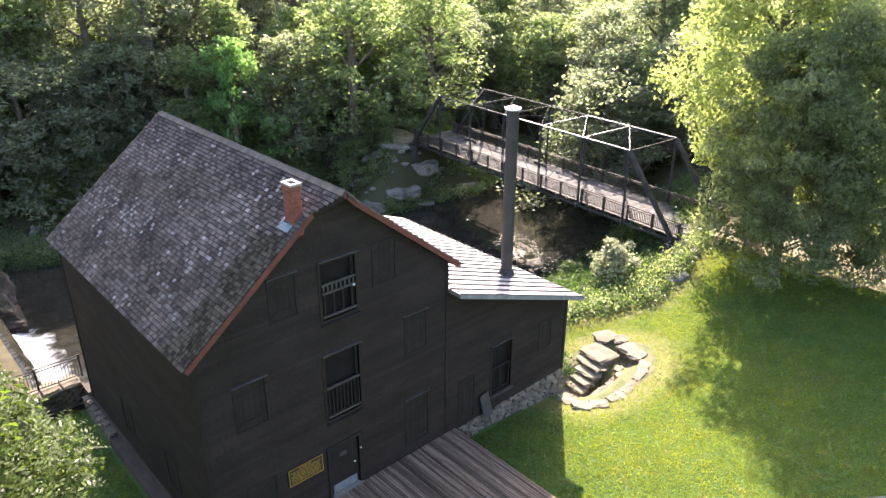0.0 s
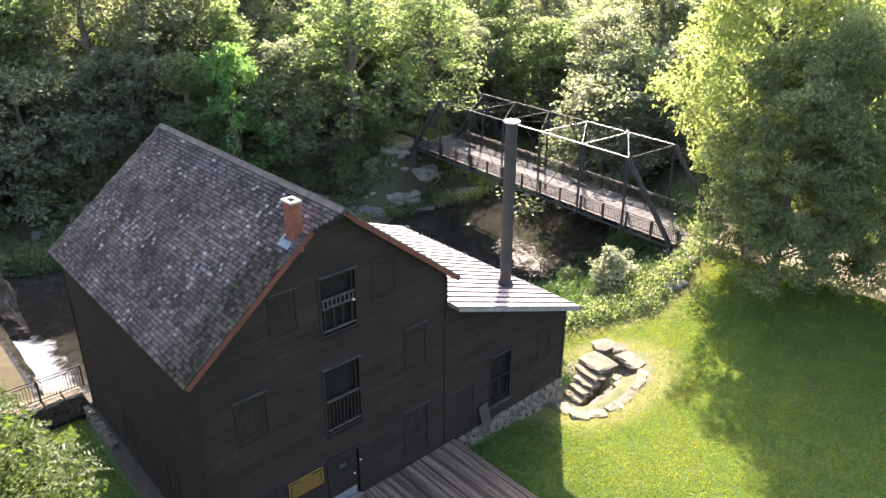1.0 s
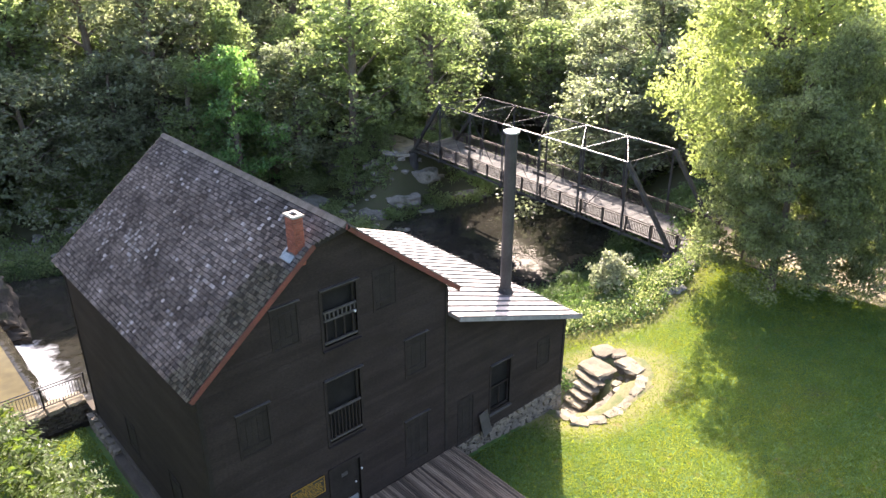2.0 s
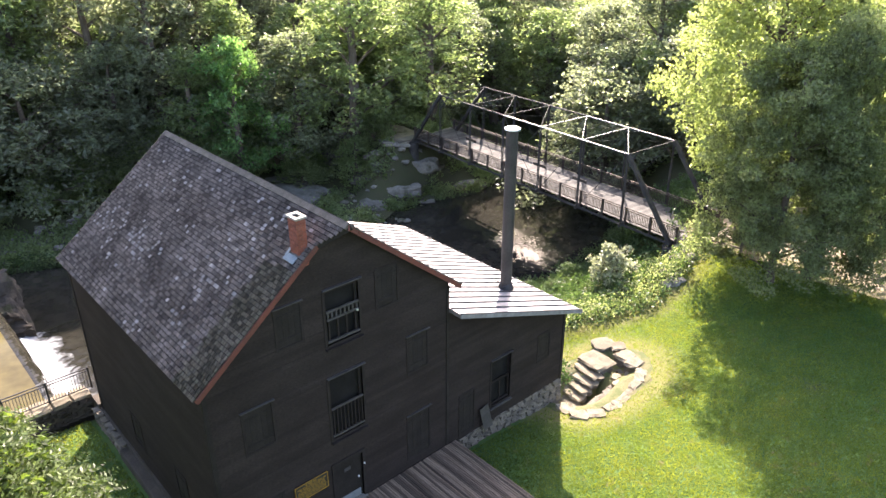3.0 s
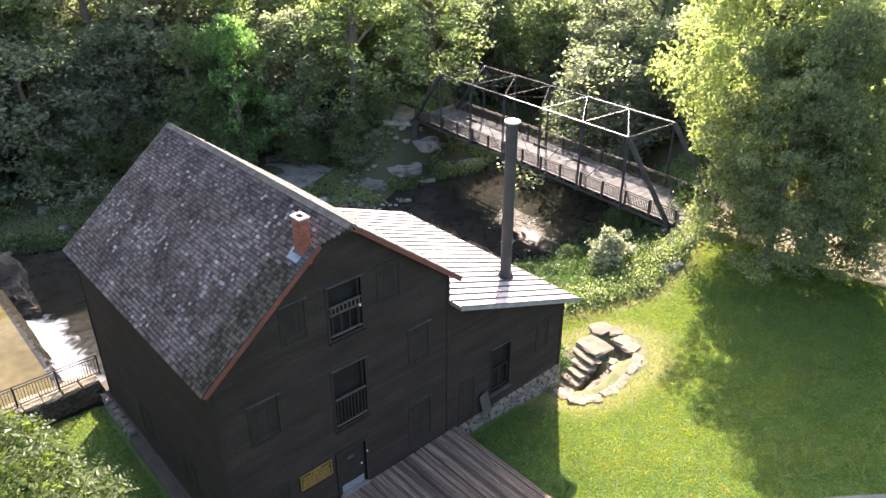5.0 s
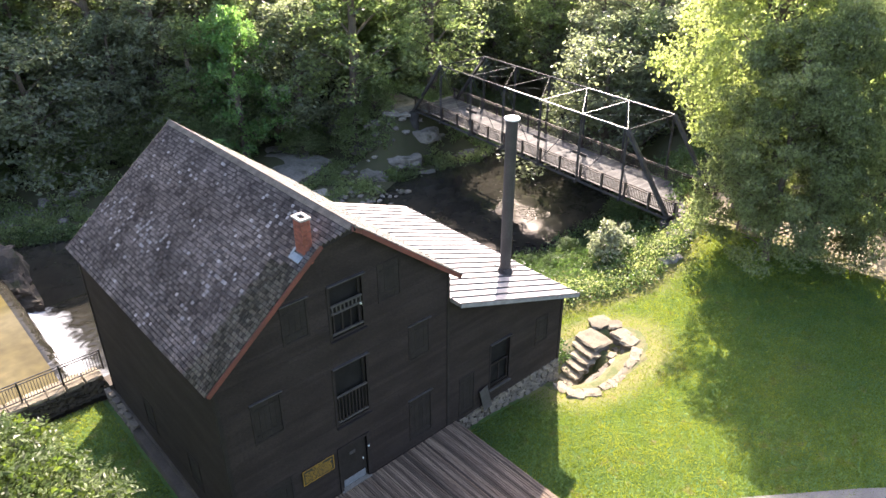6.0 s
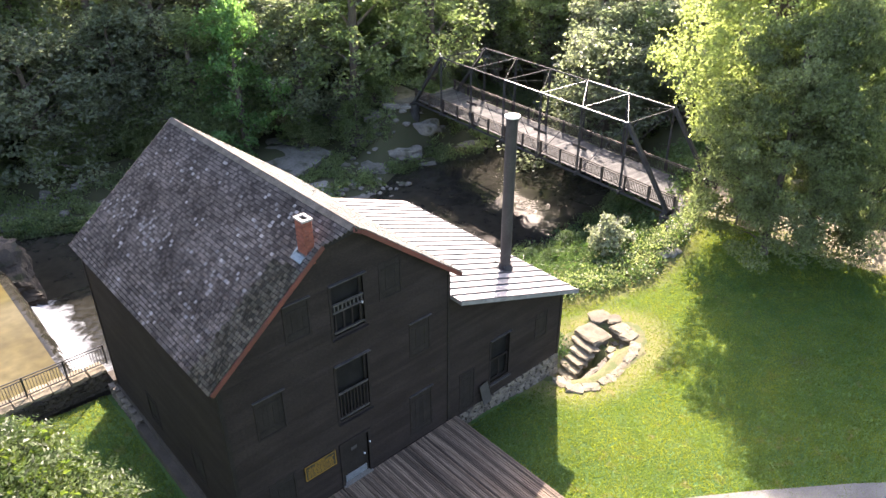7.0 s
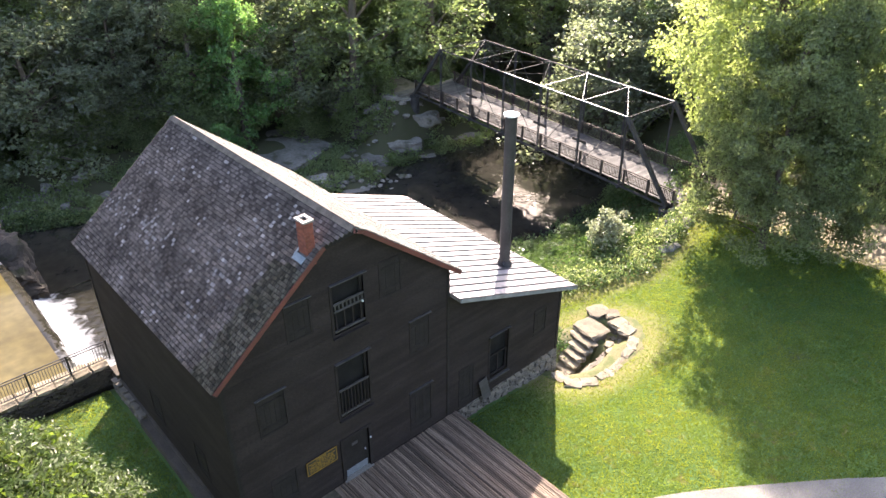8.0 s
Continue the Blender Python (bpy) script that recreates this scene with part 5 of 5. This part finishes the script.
for y, near in ((-0.30, True), (-WIDE + 0.30, False)):
    for z, w in ((1.08, 0.12), (0.92, 0.05), (0.16, 0.06)):
        member("rail", (-0.4, y, DECK + z), (NP * PANEL + 0.3, y, DECK + z), w, 0.06, M_RAILWOOD)
    bm = bmesh.new()
    box(bm, -0.07, 0.07, -0.07, 0.07, -0.3, 1.16)
    rp = part("rail_post", bm, M_RAILWOOD, bridge)
    rp.location = (-0.3, y + (0.09 if near else -0.09), DECK)
    for k in range(1, 15):
        again("rail_post", rp, pose(-0.3 + k * 2.3, y + (0.09 if near else -0.09), DECK), bridge)
    bm = bmesh.new()
    box(bm, -0.022, 0.022, -0.018, 0.018, 0.19, 0.90)
    bl = part("baluster", bm, M_RAILWOOD, bridge)
    bl.location = (-0.2, y, DECK)
    for k in range(1, 215):
        again("baluster", bl, pose(-0.2 + k * 0.15, y, DECK), bridge)
for k in (2, 3, 5):
    member("shelf_board", (k * PANEL - 0.75, -0.12, DECK + 2.0), (k * PANEL + 0.75, -0.12, DECK + 2.0), 0.05, 0.24, M_RAILWOOD, "dark board fixed across a truss post")
for u in (0.0, NP * PANEL):
    for y in (0.0, -WIDE):
        bm = bmesh.new()
        tube(bm, (u, y, -6.3), (u, y, 0.12), 0.5, seg=20)
        part("pier", bm, M_STEEL, bridge, "round iron pier")
bm = bmesh.new()
box(bm, NP * PANEL + 0.5, NP * PANEL + 1.6, -WIDE - 1.5, 1.5, -6, 0.3)
part("abutment", bm, M_STONE_J, bridge)
bm = bmesh.new()
box(bm, -2.0, -0.55, -WIDE - 0.6, 0.6, -3, 0.5)
part("abutment", bm, M_STONE_J, bridge)

# ---- rail fence by the path ----
rail_fence = thing("rail_fence", "weathered timber post and rail fence by the bridge end", "fence", (0, 0, 0))
line = [(37.5, 5.3), (38.0, 3.9), (38.35, 2.5), (38.4, 1.1)]
for x, y in line:
    bm = bmesh.new()
    z = ground_z(x, y)
    beam(bm, (x, y, z - 0.5), (x + 0.03, y, max(z, 0.5) + 1.0), 0.14, 0.14)
    part("post", bm, M_TIMBER, rail_fence)
for (x, y), (x2, y2) in zip(line, line[1:]):
    for h in (0.45, 0.88):
        bm = bmesh.new()
        beam(bm, (x, y, max(ground_z(x, y), 0.5) + h), (x2, y2, max(ground_z(x2, y2), 0.5) + h), 0.05, 0.11)
        part("rail", bm, M_TIMBER, rail_fence)


# ---- trees ----
def leaf_arrays(centres, leaf, rng, droop=0.3):
    """Diamond leaves, one at each centre, turned at random."""
    n = len(centres)
    u = rng.normal(size=(n, 3))
    u[:, 2] -= droop
    u /= np.linalg.norm(u, axis=1)[:, None]
    v = np.cross(u, rng.normal(size=(n, 3)))
    v /= np.linalg.norm(v, axis=1)[:, None] + 1e-9
    s = (leaf * rng.uniform(0.6, 1.35, n))[:, None]
    k = np.cross(u, v) * s * 0.16
    verts = np.stack([centres - u * s * 0.5, centres + v * s * 0.32 + k, centres + u * s * 0.5, centres - v * s * 0.32 + k], axis=1).reshape(-1, 3)
    faces = np.arange(n * 4).reshape(n, 4)
    return verts, faces


def clump_points(clumps, sizes, per, rng, flat=0.7):
    c = np.repeat(clumps, per, axis=0)
    s = np.repeat(sizes, per)[:, None]
    d = rng.normal(size=c.shape)
    d /= np.linalg.norm(d, axis=1)[:, None]
    r = rng.uniform(0.25, 1.0, (len(c), 1)) ** 0.6
    p = d * r * s
    p[:, 2] *= flat
    return c + p


def make_tree(name, label, seed, H, hb, R, clumps, per, leaf, material, shape="round", lean=(0, 0), trunks=1, csize=0.95, category="tree", group="", gaps=-0.22, lumps=0.45, rim=0.45, girth=1.0, flat=0.7, droop=0.3):
    """Tapered trunk, limbs that reach into the crown, and a crown of leaf clumps with an uneven outline."""
    rng = np.random.default_rng(seed)
    tree = thing(name, label, category, group=group)
    pts = []
    off = Vector((seed * 7.1, seed * 2.3, 0))
    while len(pts) < clumps:
        t = rng.uniform(0, 1)
        if shape == "round":
            prof = math.sin(math.pi * min(1.0, 0.10 + 0.88 * t)) ** 0.6
        elif shape == "cone":
            prof = (1 - t) ** 0.75 * 0.95 + 0.10
        else:
            prof = (1 - t * t) ** 0.5 * 0.9 + 0.12
        a = rng.uniform(0, 2 * math.pi)
        lump = 1 + lumps * noise.noise(Vector((math.cos(a) * 1.6, math.sin(a) * 1.6, t * 4)) + off)
        r = R * prof * lump * (rng.uniform(0.12, 1.0) ** rim)
        if noise.noise(Vector((math.cos(a) * r, math.sin(a) * r, t * H)) * 0.42 + off) < gaps:
            continue
        pts.append((math.cos(a) * r + lean[0] * t, math.sin(a) * r + lean[1] * t, hb + (H - hb) * t))
    pts = np.array(pts)
    sizes = csize * rng.uniform(0.6, 1.35, len(pts))
    verts, faces = leaf_arrays(clump_points(pts, sizes, per, rng, flat), leaf, rng, droop)
    raw("crown", verts, faces, material, tree)
    bm = bmesh.new()
    r0 = (0.022 * H + 0.05) * girth
    for k in range(trunks):
        a = 2 * math.pi * k / trunks
        p = Vector((0.5 * math.cos(a), 0.5 * math.sin(a), -0.6)) if trunks > 1 else Vector((0, 0, -0.6))
        n = 6
        for i in range(n):
            t1 = (i + 1) / n
            q = Vector((lean[0] * t1 + 0.25 * noise.noise(Vector((t1 * 3, k, seed))) + (0.5 + 1.4 * t1) * math.cos(a) * (trunks > 1), lean[1] * t1 + 0.25 * noise.noise(Vector((k, t1 * 3, seed))) + (0.5 + 1.4 * t1) * math.sin(a) * (trunks > 1), H * 0.9 * t1))
            tube(bm, p, q, r0 * (1.25 - i / n * 1.05), r0 * (1.25 - t1 * 1.05) + 0.01, 8, False)
            p = q
    for i in rng.choice(len(pts), min(18, len(pts)), replace=False):
        tip = Vector(pts[i])
        z0 = max(hb * 0.5, tip.z - 0.55 * math.hypot(tip.x, tip.y) - 0.6)
        t = min(0.9, z0 / (H * 0.9))
        foot = Vector((lean[0] * t, lean[1] * t, z0))
        mid = foot.lerp(tip, 0.5) + Vector((0, 0, 0.25))
        tube(bm, foot, mid, r0 * 0.32, r0 * 0.2, 6, False)
        tube(bm, mid, tip, r0 * 0.2, 0.015, 6, False)
    part("trunk", bm, M_BARK, tree, smooth=True)
    return tree


def place(tree, x, y, s=1.0, turn=0.0, zs=None, dz=-0.1):
    m = pose(x, y, ground_z(x, y) + dz, 0, 0, turn) @ Matrix.Diagonal((s, s, zs or s, 1))
    return copy_thing(tree, m)


PROTO = [
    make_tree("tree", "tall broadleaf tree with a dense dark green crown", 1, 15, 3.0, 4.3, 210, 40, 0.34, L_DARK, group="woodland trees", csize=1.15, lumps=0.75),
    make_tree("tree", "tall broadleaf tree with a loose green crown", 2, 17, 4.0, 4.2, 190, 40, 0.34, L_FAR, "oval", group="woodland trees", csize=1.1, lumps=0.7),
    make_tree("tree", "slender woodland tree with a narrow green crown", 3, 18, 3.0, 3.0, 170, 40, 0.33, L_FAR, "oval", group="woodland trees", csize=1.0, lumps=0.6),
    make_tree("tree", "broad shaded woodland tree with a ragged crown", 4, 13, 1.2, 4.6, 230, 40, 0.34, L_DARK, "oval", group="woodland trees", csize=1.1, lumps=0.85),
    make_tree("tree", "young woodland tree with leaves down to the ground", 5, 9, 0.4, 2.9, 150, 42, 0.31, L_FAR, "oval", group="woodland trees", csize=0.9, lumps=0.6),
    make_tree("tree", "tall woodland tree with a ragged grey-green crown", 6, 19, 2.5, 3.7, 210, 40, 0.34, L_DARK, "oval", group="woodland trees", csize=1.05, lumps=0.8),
    make_tree("tree", "green woodland tree with a pointed crown", 7, 16, 1.5, 3.4, 190, 40, 0.33, L_FAR, "cone", group="woodland trees", csize=1.0, lumps=0.6),
]
R3 = random.Random(21)
spots = [(25.3, 47.4), (22.5, 44.5), (27.5, 44.0), (58.2, 11.6), (60, 14), (57.5, 10), (42, 2), (54, 12)]


def far_enough(x, y, d):
    return all((x - a) ** 2 + (y - b) ** 2 > d * d for a, b in spots)


def shades(x, y, top, r):
    """Whether a tree there would keep the sun off the lawn, the bridge or the mill."""
    for px_, py_, pz_, need in [(39.8, 7 + 4 * k, 1.0, r) for k in range(2)] + [(18 + 4 * k, -2, 0.2, r + 1) for k in range(5)] + [(20, -8, 0.5, r), (37.8, 17.6, WATER, 0.6), (10, 8, 9, r), (37.5, 0.0, 0.8, r + 1), (42, -6, 0.8, r - 0.5), (44.5, -8, 0.8, r - 0.5)]:
        dx, dy = x - px_, y - py_
        along = dx * math.cos(SUN_AZ) + dy * math.sin(SUN_AZ)
        across = -dx * math.sin(SUN_AZ) + dy * math.cos(SUN_AZ)
        if along > 0 and abs(across) < need and pz_ + (along - r) * math.tan(SUN_EL) < top:
            return True
    return False


used = set()
for tries in range(9000):
    x, y = R3.uniform(-38, 105), R3.uniform(-40, 112)
    f = spline(EDGE_FAR, x)
    ahead = (x + 6.5) * 0.671 + (y + 18) * 0.741
    aside = (x + 6.5) * 0.741 - (y + 18) * 0.671
    # Unseen trees are also let in beyond the pond to block its sky reflection.
    if ahead > 128 or ahead < 40 or (abs(aside) > 0.72 * ahead + 12 and not (x < 4 and 47 < y < 75)):
        continue
    far_side = y > f + (12 if x < 14 else 13 if x < 34 else 9) and not (37.5 < x < 45.5 and y < 49)
    near_side = x > 49 and y < spline(EDGE_LAWN, x) - 4 and not (y < -8 and x < 56)
    near_side = near_side or (x > 52 and y < f - 9 and y > spline(EDGE_LAWN, x) - 6) or (x > 62)
    if not (far_side or near_side):
        continue
    near = ahead < 75
    if not far_enough(x, y, 3.9 if near else 5.2):
        continue
    k = R3.choice((0, 1, 1, 2, 3, 4, 5, 6)) if near else R3.choice((0, 1, 1, 2, 5, 5))
    s = R3.uniform(0.85, 1.2)
    if shades(x, y, ground_z(x, y) + (15, 17, 18, 13, 9, 19, 16)[k] * s - 1, 3.4):
        continue
    spots.append((x, y))
    turn = R3.uniform(0, 360)
    if k not in used:
        used.add(k)
        PROTO[k].matrix_basis = pose(x, y, ground_z(x, y) - 0.1, 0, 0, turn) @ Matrix.Diagonal((1.15, 1.15, 1, 1))
    else:
        place(PROTO[k], x, y, s * 1.16, turn, s * 0.96)
    if len(spots) > 330:
        break

# Unseen trees added left of the view to dim skylight on wall and yard.
for x, y, k in ((-19, 4, 0), (-22, 11, 5), (-17, -4, 3), (-24, -2, 1), (-20, -12, 0), (-26, 18, 5)):
    place(PROTO[k], x, y, 1.1, 47 * k + x)

# young growth at the feet of the trees by the wood's edge
for x, y in spots[8:]:
    ahead, behind = (x + 6.5) * 0.671 + (y + 18) * 0.741, y - spline(EDGE_FAR, x)
    if ahead < 92 and behind < 26:
        for _ in range(3):
            a, b = x + R3.uniform(-2.2, 1.2), y - R3.uniform(0.4, 2.6)
            if not (38 < a < 45.5 and b < 50) and b > spline(EDGE_FAR, a) + (7 if a < 14 else 3):
                place(PROTO[4], a, b, R3.uniform(0.45, 0.8), R3.uniform(0, 360), R3.uniform(0.32, 0.7))

poplar = make_tree("tree", "upright fresh green tree standing out before the darker wood", 8, 15.0, 0.6, 3.9, 210, 40, 0.34, L_BRIGHT, "oval", csize=0.85, lumps=0.9, gaps=-0.12)
poplar.matrix_basis = pose(25.3, 47.4, ground_z(25.3, 47.4) - 0.1, 0, 0, 40)
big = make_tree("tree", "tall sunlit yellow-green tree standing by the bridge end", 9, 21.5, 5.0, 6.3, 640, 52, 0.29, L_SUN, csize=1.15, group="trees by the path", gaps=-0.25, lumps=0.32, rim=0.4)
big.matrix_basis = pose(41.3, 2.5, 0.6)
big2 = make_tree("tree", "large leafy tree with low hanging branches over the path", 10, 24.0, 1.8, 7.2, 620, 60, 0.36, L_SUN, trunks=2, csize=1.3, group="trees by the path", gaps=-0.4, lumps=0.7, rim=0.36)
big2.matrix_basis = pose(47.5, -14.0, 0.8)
copy_thing(big2, pose(56.5, -9.0, 0.8, 0, 0, 130))
dusk = make_tree("tree", "dense olive-green cedar with drooping branches beside the path", 17, 15.0, 1.7, 4.9, 480, 115, 0.20, L_OLIVE, "oval", csize=0.95, group="trees at the lawn's edge", gaps=-0.2, lumps=0.5, rim=0.42, lean=(0.4, 0.3), girth=0.62, flat=0.4, droop=0.55)
dusk.matrix_basis = pose(36.0, -2.2, 0.6, 0, 0, 60)
copy_thing(dusk, pose(38.3, -3.5, 0.6, 0, 0, 200) @ Matrix.Diagonal((0.84, 0.84, 1.1, 1)))
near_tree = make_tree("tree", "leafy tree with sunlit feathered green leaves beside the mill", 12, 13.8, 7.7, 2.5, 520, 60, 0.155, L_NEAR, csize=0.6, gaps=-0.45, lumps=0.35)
near_tree.matrix_basis = pose(-7.05, -4.3, ground_z(-7.05, -4.3) - 0.1)


def sprays(tree, n, H, hb, R, seed, lean=0.0):
    """Compound leaves: leaflets in two rows along a drooping stalk, at the outside of the crown."""
    rng = np.random.default_rng(seed)
    cen, us, size = [], [], []
    for _ in range(n):
        t = rng.uniform(0.02, 1)
        prof = math.sin(math.pi * min(1.0, 0.10 + 0.88 * t)) ** 0.6
        a = rng.uniform(0, 2 * math.pi)
        lump = 1 + 0.35 * noise.noise(Vector((math.cos(a) * 1.6, math.sin(a) * 1.6, t * 4)) + Vector((12 * 7.1, 12 * 2.3, 0)))
        r = R * prof * lump * rng.uniform(0.72, 1.06)
        p = np.array((math.cos(a) * r, math.sin(a) * r, hb + (H - hb) * t))
        d = np.array((math.cos(a + rng.normal() * 0.7), math.sin(a + rng.normal() * 0.7), rng.uniform(-0.5, 0.6)))
        d /= np.linalg.norm(d)
        side = np.cross(d, (0, 0, 1))
        side /= np.linalg.norm(side)
        ln = rng.uniform(0.3, 0.6)
        for k in range(7):
            for sgn in (-1, 1):
                w = 0.16 * math.sin(math.pi * (0.15 + 0.75 * k / 6))
                q = p + d * ln * k / 6 + side * sgn * w * 0.55 - np.array((0, 0, 0.12 * (k / 6) ** 2))
                cen.append(q)
                us.append(side * sgn + d * 0.5 + rng.normal(size=3) * 0.15)
                size.append(w)
    cen, us, size = np.array(cen), np.array(us), np.array(size)[:, None]
    us /= np.linalg.norm(us, axis=1)[:, None]
    v = np.cross(us, rng.normal(size=us.shape) * 0.35 + np.array((0, 0, 1.0)))
    v /= np.linalg.norm(v, axis=1)[:, None]
    verts = np.stack([cen - us * size * 0.55, cen + v * size * 0.2, cen + us * size * 0.55, cen - v * size * 0.2], axis=1).reshape(-1, 3)
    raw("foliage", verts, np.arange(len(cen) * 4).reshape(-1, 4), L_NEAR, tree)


sprays(near_tree, 3500, 13.8, 7.7, 2.6, 3)
bush = make_tree("bush", "tall silvery green bush on the river bank", 14, 3.3, 0.2, 1.6, 60, 34, 0.26, L_SILVER, "oval", csize=0.5, category="bush")
bush.matrix_basis = pose(31.5, 6.2, ground_z(31.5, 6.2) - 0.1)
shrub = make_tree("bush", "low leafy shrub beside the bridge end", 15, 4.2, 0.2, 1.9, 90, 40, 0.20, L_BANK, "oval", csize=0.6, category="bush", group="path shrubs")
shrub.matrix_basis = pose(46.0, 5.0, ground_z(46.0, 5.0) - 0.1) @ Matrix.Diagonal((0.6, 0.6, 0.45, 1))
for x, y, s in ((44.6, 0.4, 0.6), (48, -6, 1.2), (35.0, 9.2, 0.8), (33.4, 11.2, 0.9), (36.2, 11.6, 0.8), (29.6, 10.2, 0.7), (31.0, 13.0, 0.7)):
    place(shrub, x, y, s, R3.uniform(0, 360))


# ---- weeds ----
def weeds(name, n, where, lo, hi, leaf, material, label, seed, per=14):
    rng = np.random.default_rng(seed)
    r = random.Random(seed)
    base, size = [], []
    while len(base) < n:
        x, y = where(r)
        if x is None:
            continue
        h = r.uniform(lo, hi) * (0.65 + 0.7 * (noise.noise(Vector((x * 0.5, y * 0.5, seed))) + 0.5))
        base.append((x, y, ground_z(x, y) + h * 0.5))
        size.append(h * 0.75)
    verts, faces = leaf_arrays(clump_points(np.array(base), np.array(size), per, rng, 0.8), leaf, rng, -0.3)
    ob = raw(name, verts, faces, material)
    return tagged(ob, label, "plants", kind="stuff")


def on_bank(r):
    x = r.uniform(18.3, 50)
    e, w = spline(EDGE_LAWN, x), spline(EDGE_WATER, x)
    y = r.uniform(e - 0.2, w + 0.3)
    if 36.5 < x < 43.5 and y > 4.5 and y < 6.5:
        return None, None
    return x, y


def on_far_bank(r):
    x = r.uniform(-2, 62)
    f = spline(EDGE_FAR, x)
    y = f + 0.4 + 14 * r.random()
    if noise.noise(Vector((x * 0.22, y * 0.22, 3))) < -0.22 or (abs(x - 40.3) < 2.4 and y > 37):
        return None, None
    for at, s, _, _ in SLABS:
        if math.hypot((x - at[0]) / s[0], (y - at[1]) / s[1]) < 0.95:
            return None, None
    return x, y


weeds("bank_weeds", 4400, on_bank, 0.35, 1.0, 0.20, L_BANK, "rank green weeds covering the river bank", 5)
weeds("edge_flowers", 420, lambda r: (lambda x: (x, spline(EDGE_LAWN, x) + r.uniform(0.1, 2.4)))(r.uniform(19, 36)), 0.4, 1.1, 0.16, L_PALE, "pale leafy weeds along the edge of the lawn", 6)
weeds("wall_weeds", 150, lambda r: (r.uniform(18.1, 19.9), r.uniform(0.9, 7.5)), 0.4, 1.1, 0.18, L_BANK, "green weeds against the annex wall", 9)
weeds("shore_weeds", 190, lambda r: (lambda x: (x, spline(EDGE_FAR, x) + 0.2 + (1.9 if x < 7 else 1.0) * r.random()))(r.uniform(1.8, 8.2)), 0.3, 0.75, 0.22, L_BANK, "fresh green weeds at the far water edge", 12)
weeds("far_bank_weeds", 5200, on_far_bank, 0.3, 1.1, 0.26, L_FAR, "low green plants among the far bank rocks", 7)


def grass(n, seed):
    """Short blades over the part of the lawn that lies open to view."""
    rng = np.random.default_rng(seed)
    out, k = [], 0
    x, y = rng.uniform(9.5, 40, n), rng.uniform(-19, 4.5, n)
    x[: n // 9], y[: n // 9] = rng.uniform(-8, -0.6, n // 9), rng.uniform(-3, 13.6, n // 9)
    keep = rng.random(n)
    for a, b, c in zip(x, y, keep):
        if a > 14 and c < 0.75 * dryness(a, b):
            continue
        if b > spline(EDGE_LAWN, a) or (3.0 < a < 10.75 and b > -9.2) or math.hypot((a - 20.6) / 4.1, (b + 0.40) / 2.45) < 0.90:
            continue
        if 0 < a < 18 and b > -0.25:
            continue
        out.append((a, b, ground_z(a, b)))
    base = np.array(out)
    n = len(base)
    ang = rng.uniform(0, 2 * math.pi, n)
    w = np.stack([np.cos(ang), np.sin(ang), np.zeros(n)], axis=1) * rng.uniform(0.015, 0.035, n)[:, None]
    tip = base + np.stack([rng.normal(0, 0.03, n), rng.normal(0, 0.03, n), rng.uniform(0.035, 0.08, n)], axis=1)
    verts = np.stack([base - w, base + w, tip], axis=1).reshape(-1, 3)
    return tagged(raw("lawn_grass", verts, np.arange(n * 3).reshape(n, 3), L_GRASS), "short mown grass blades of the lawn", "grass", kind="stuff")


grass(420000, 8)
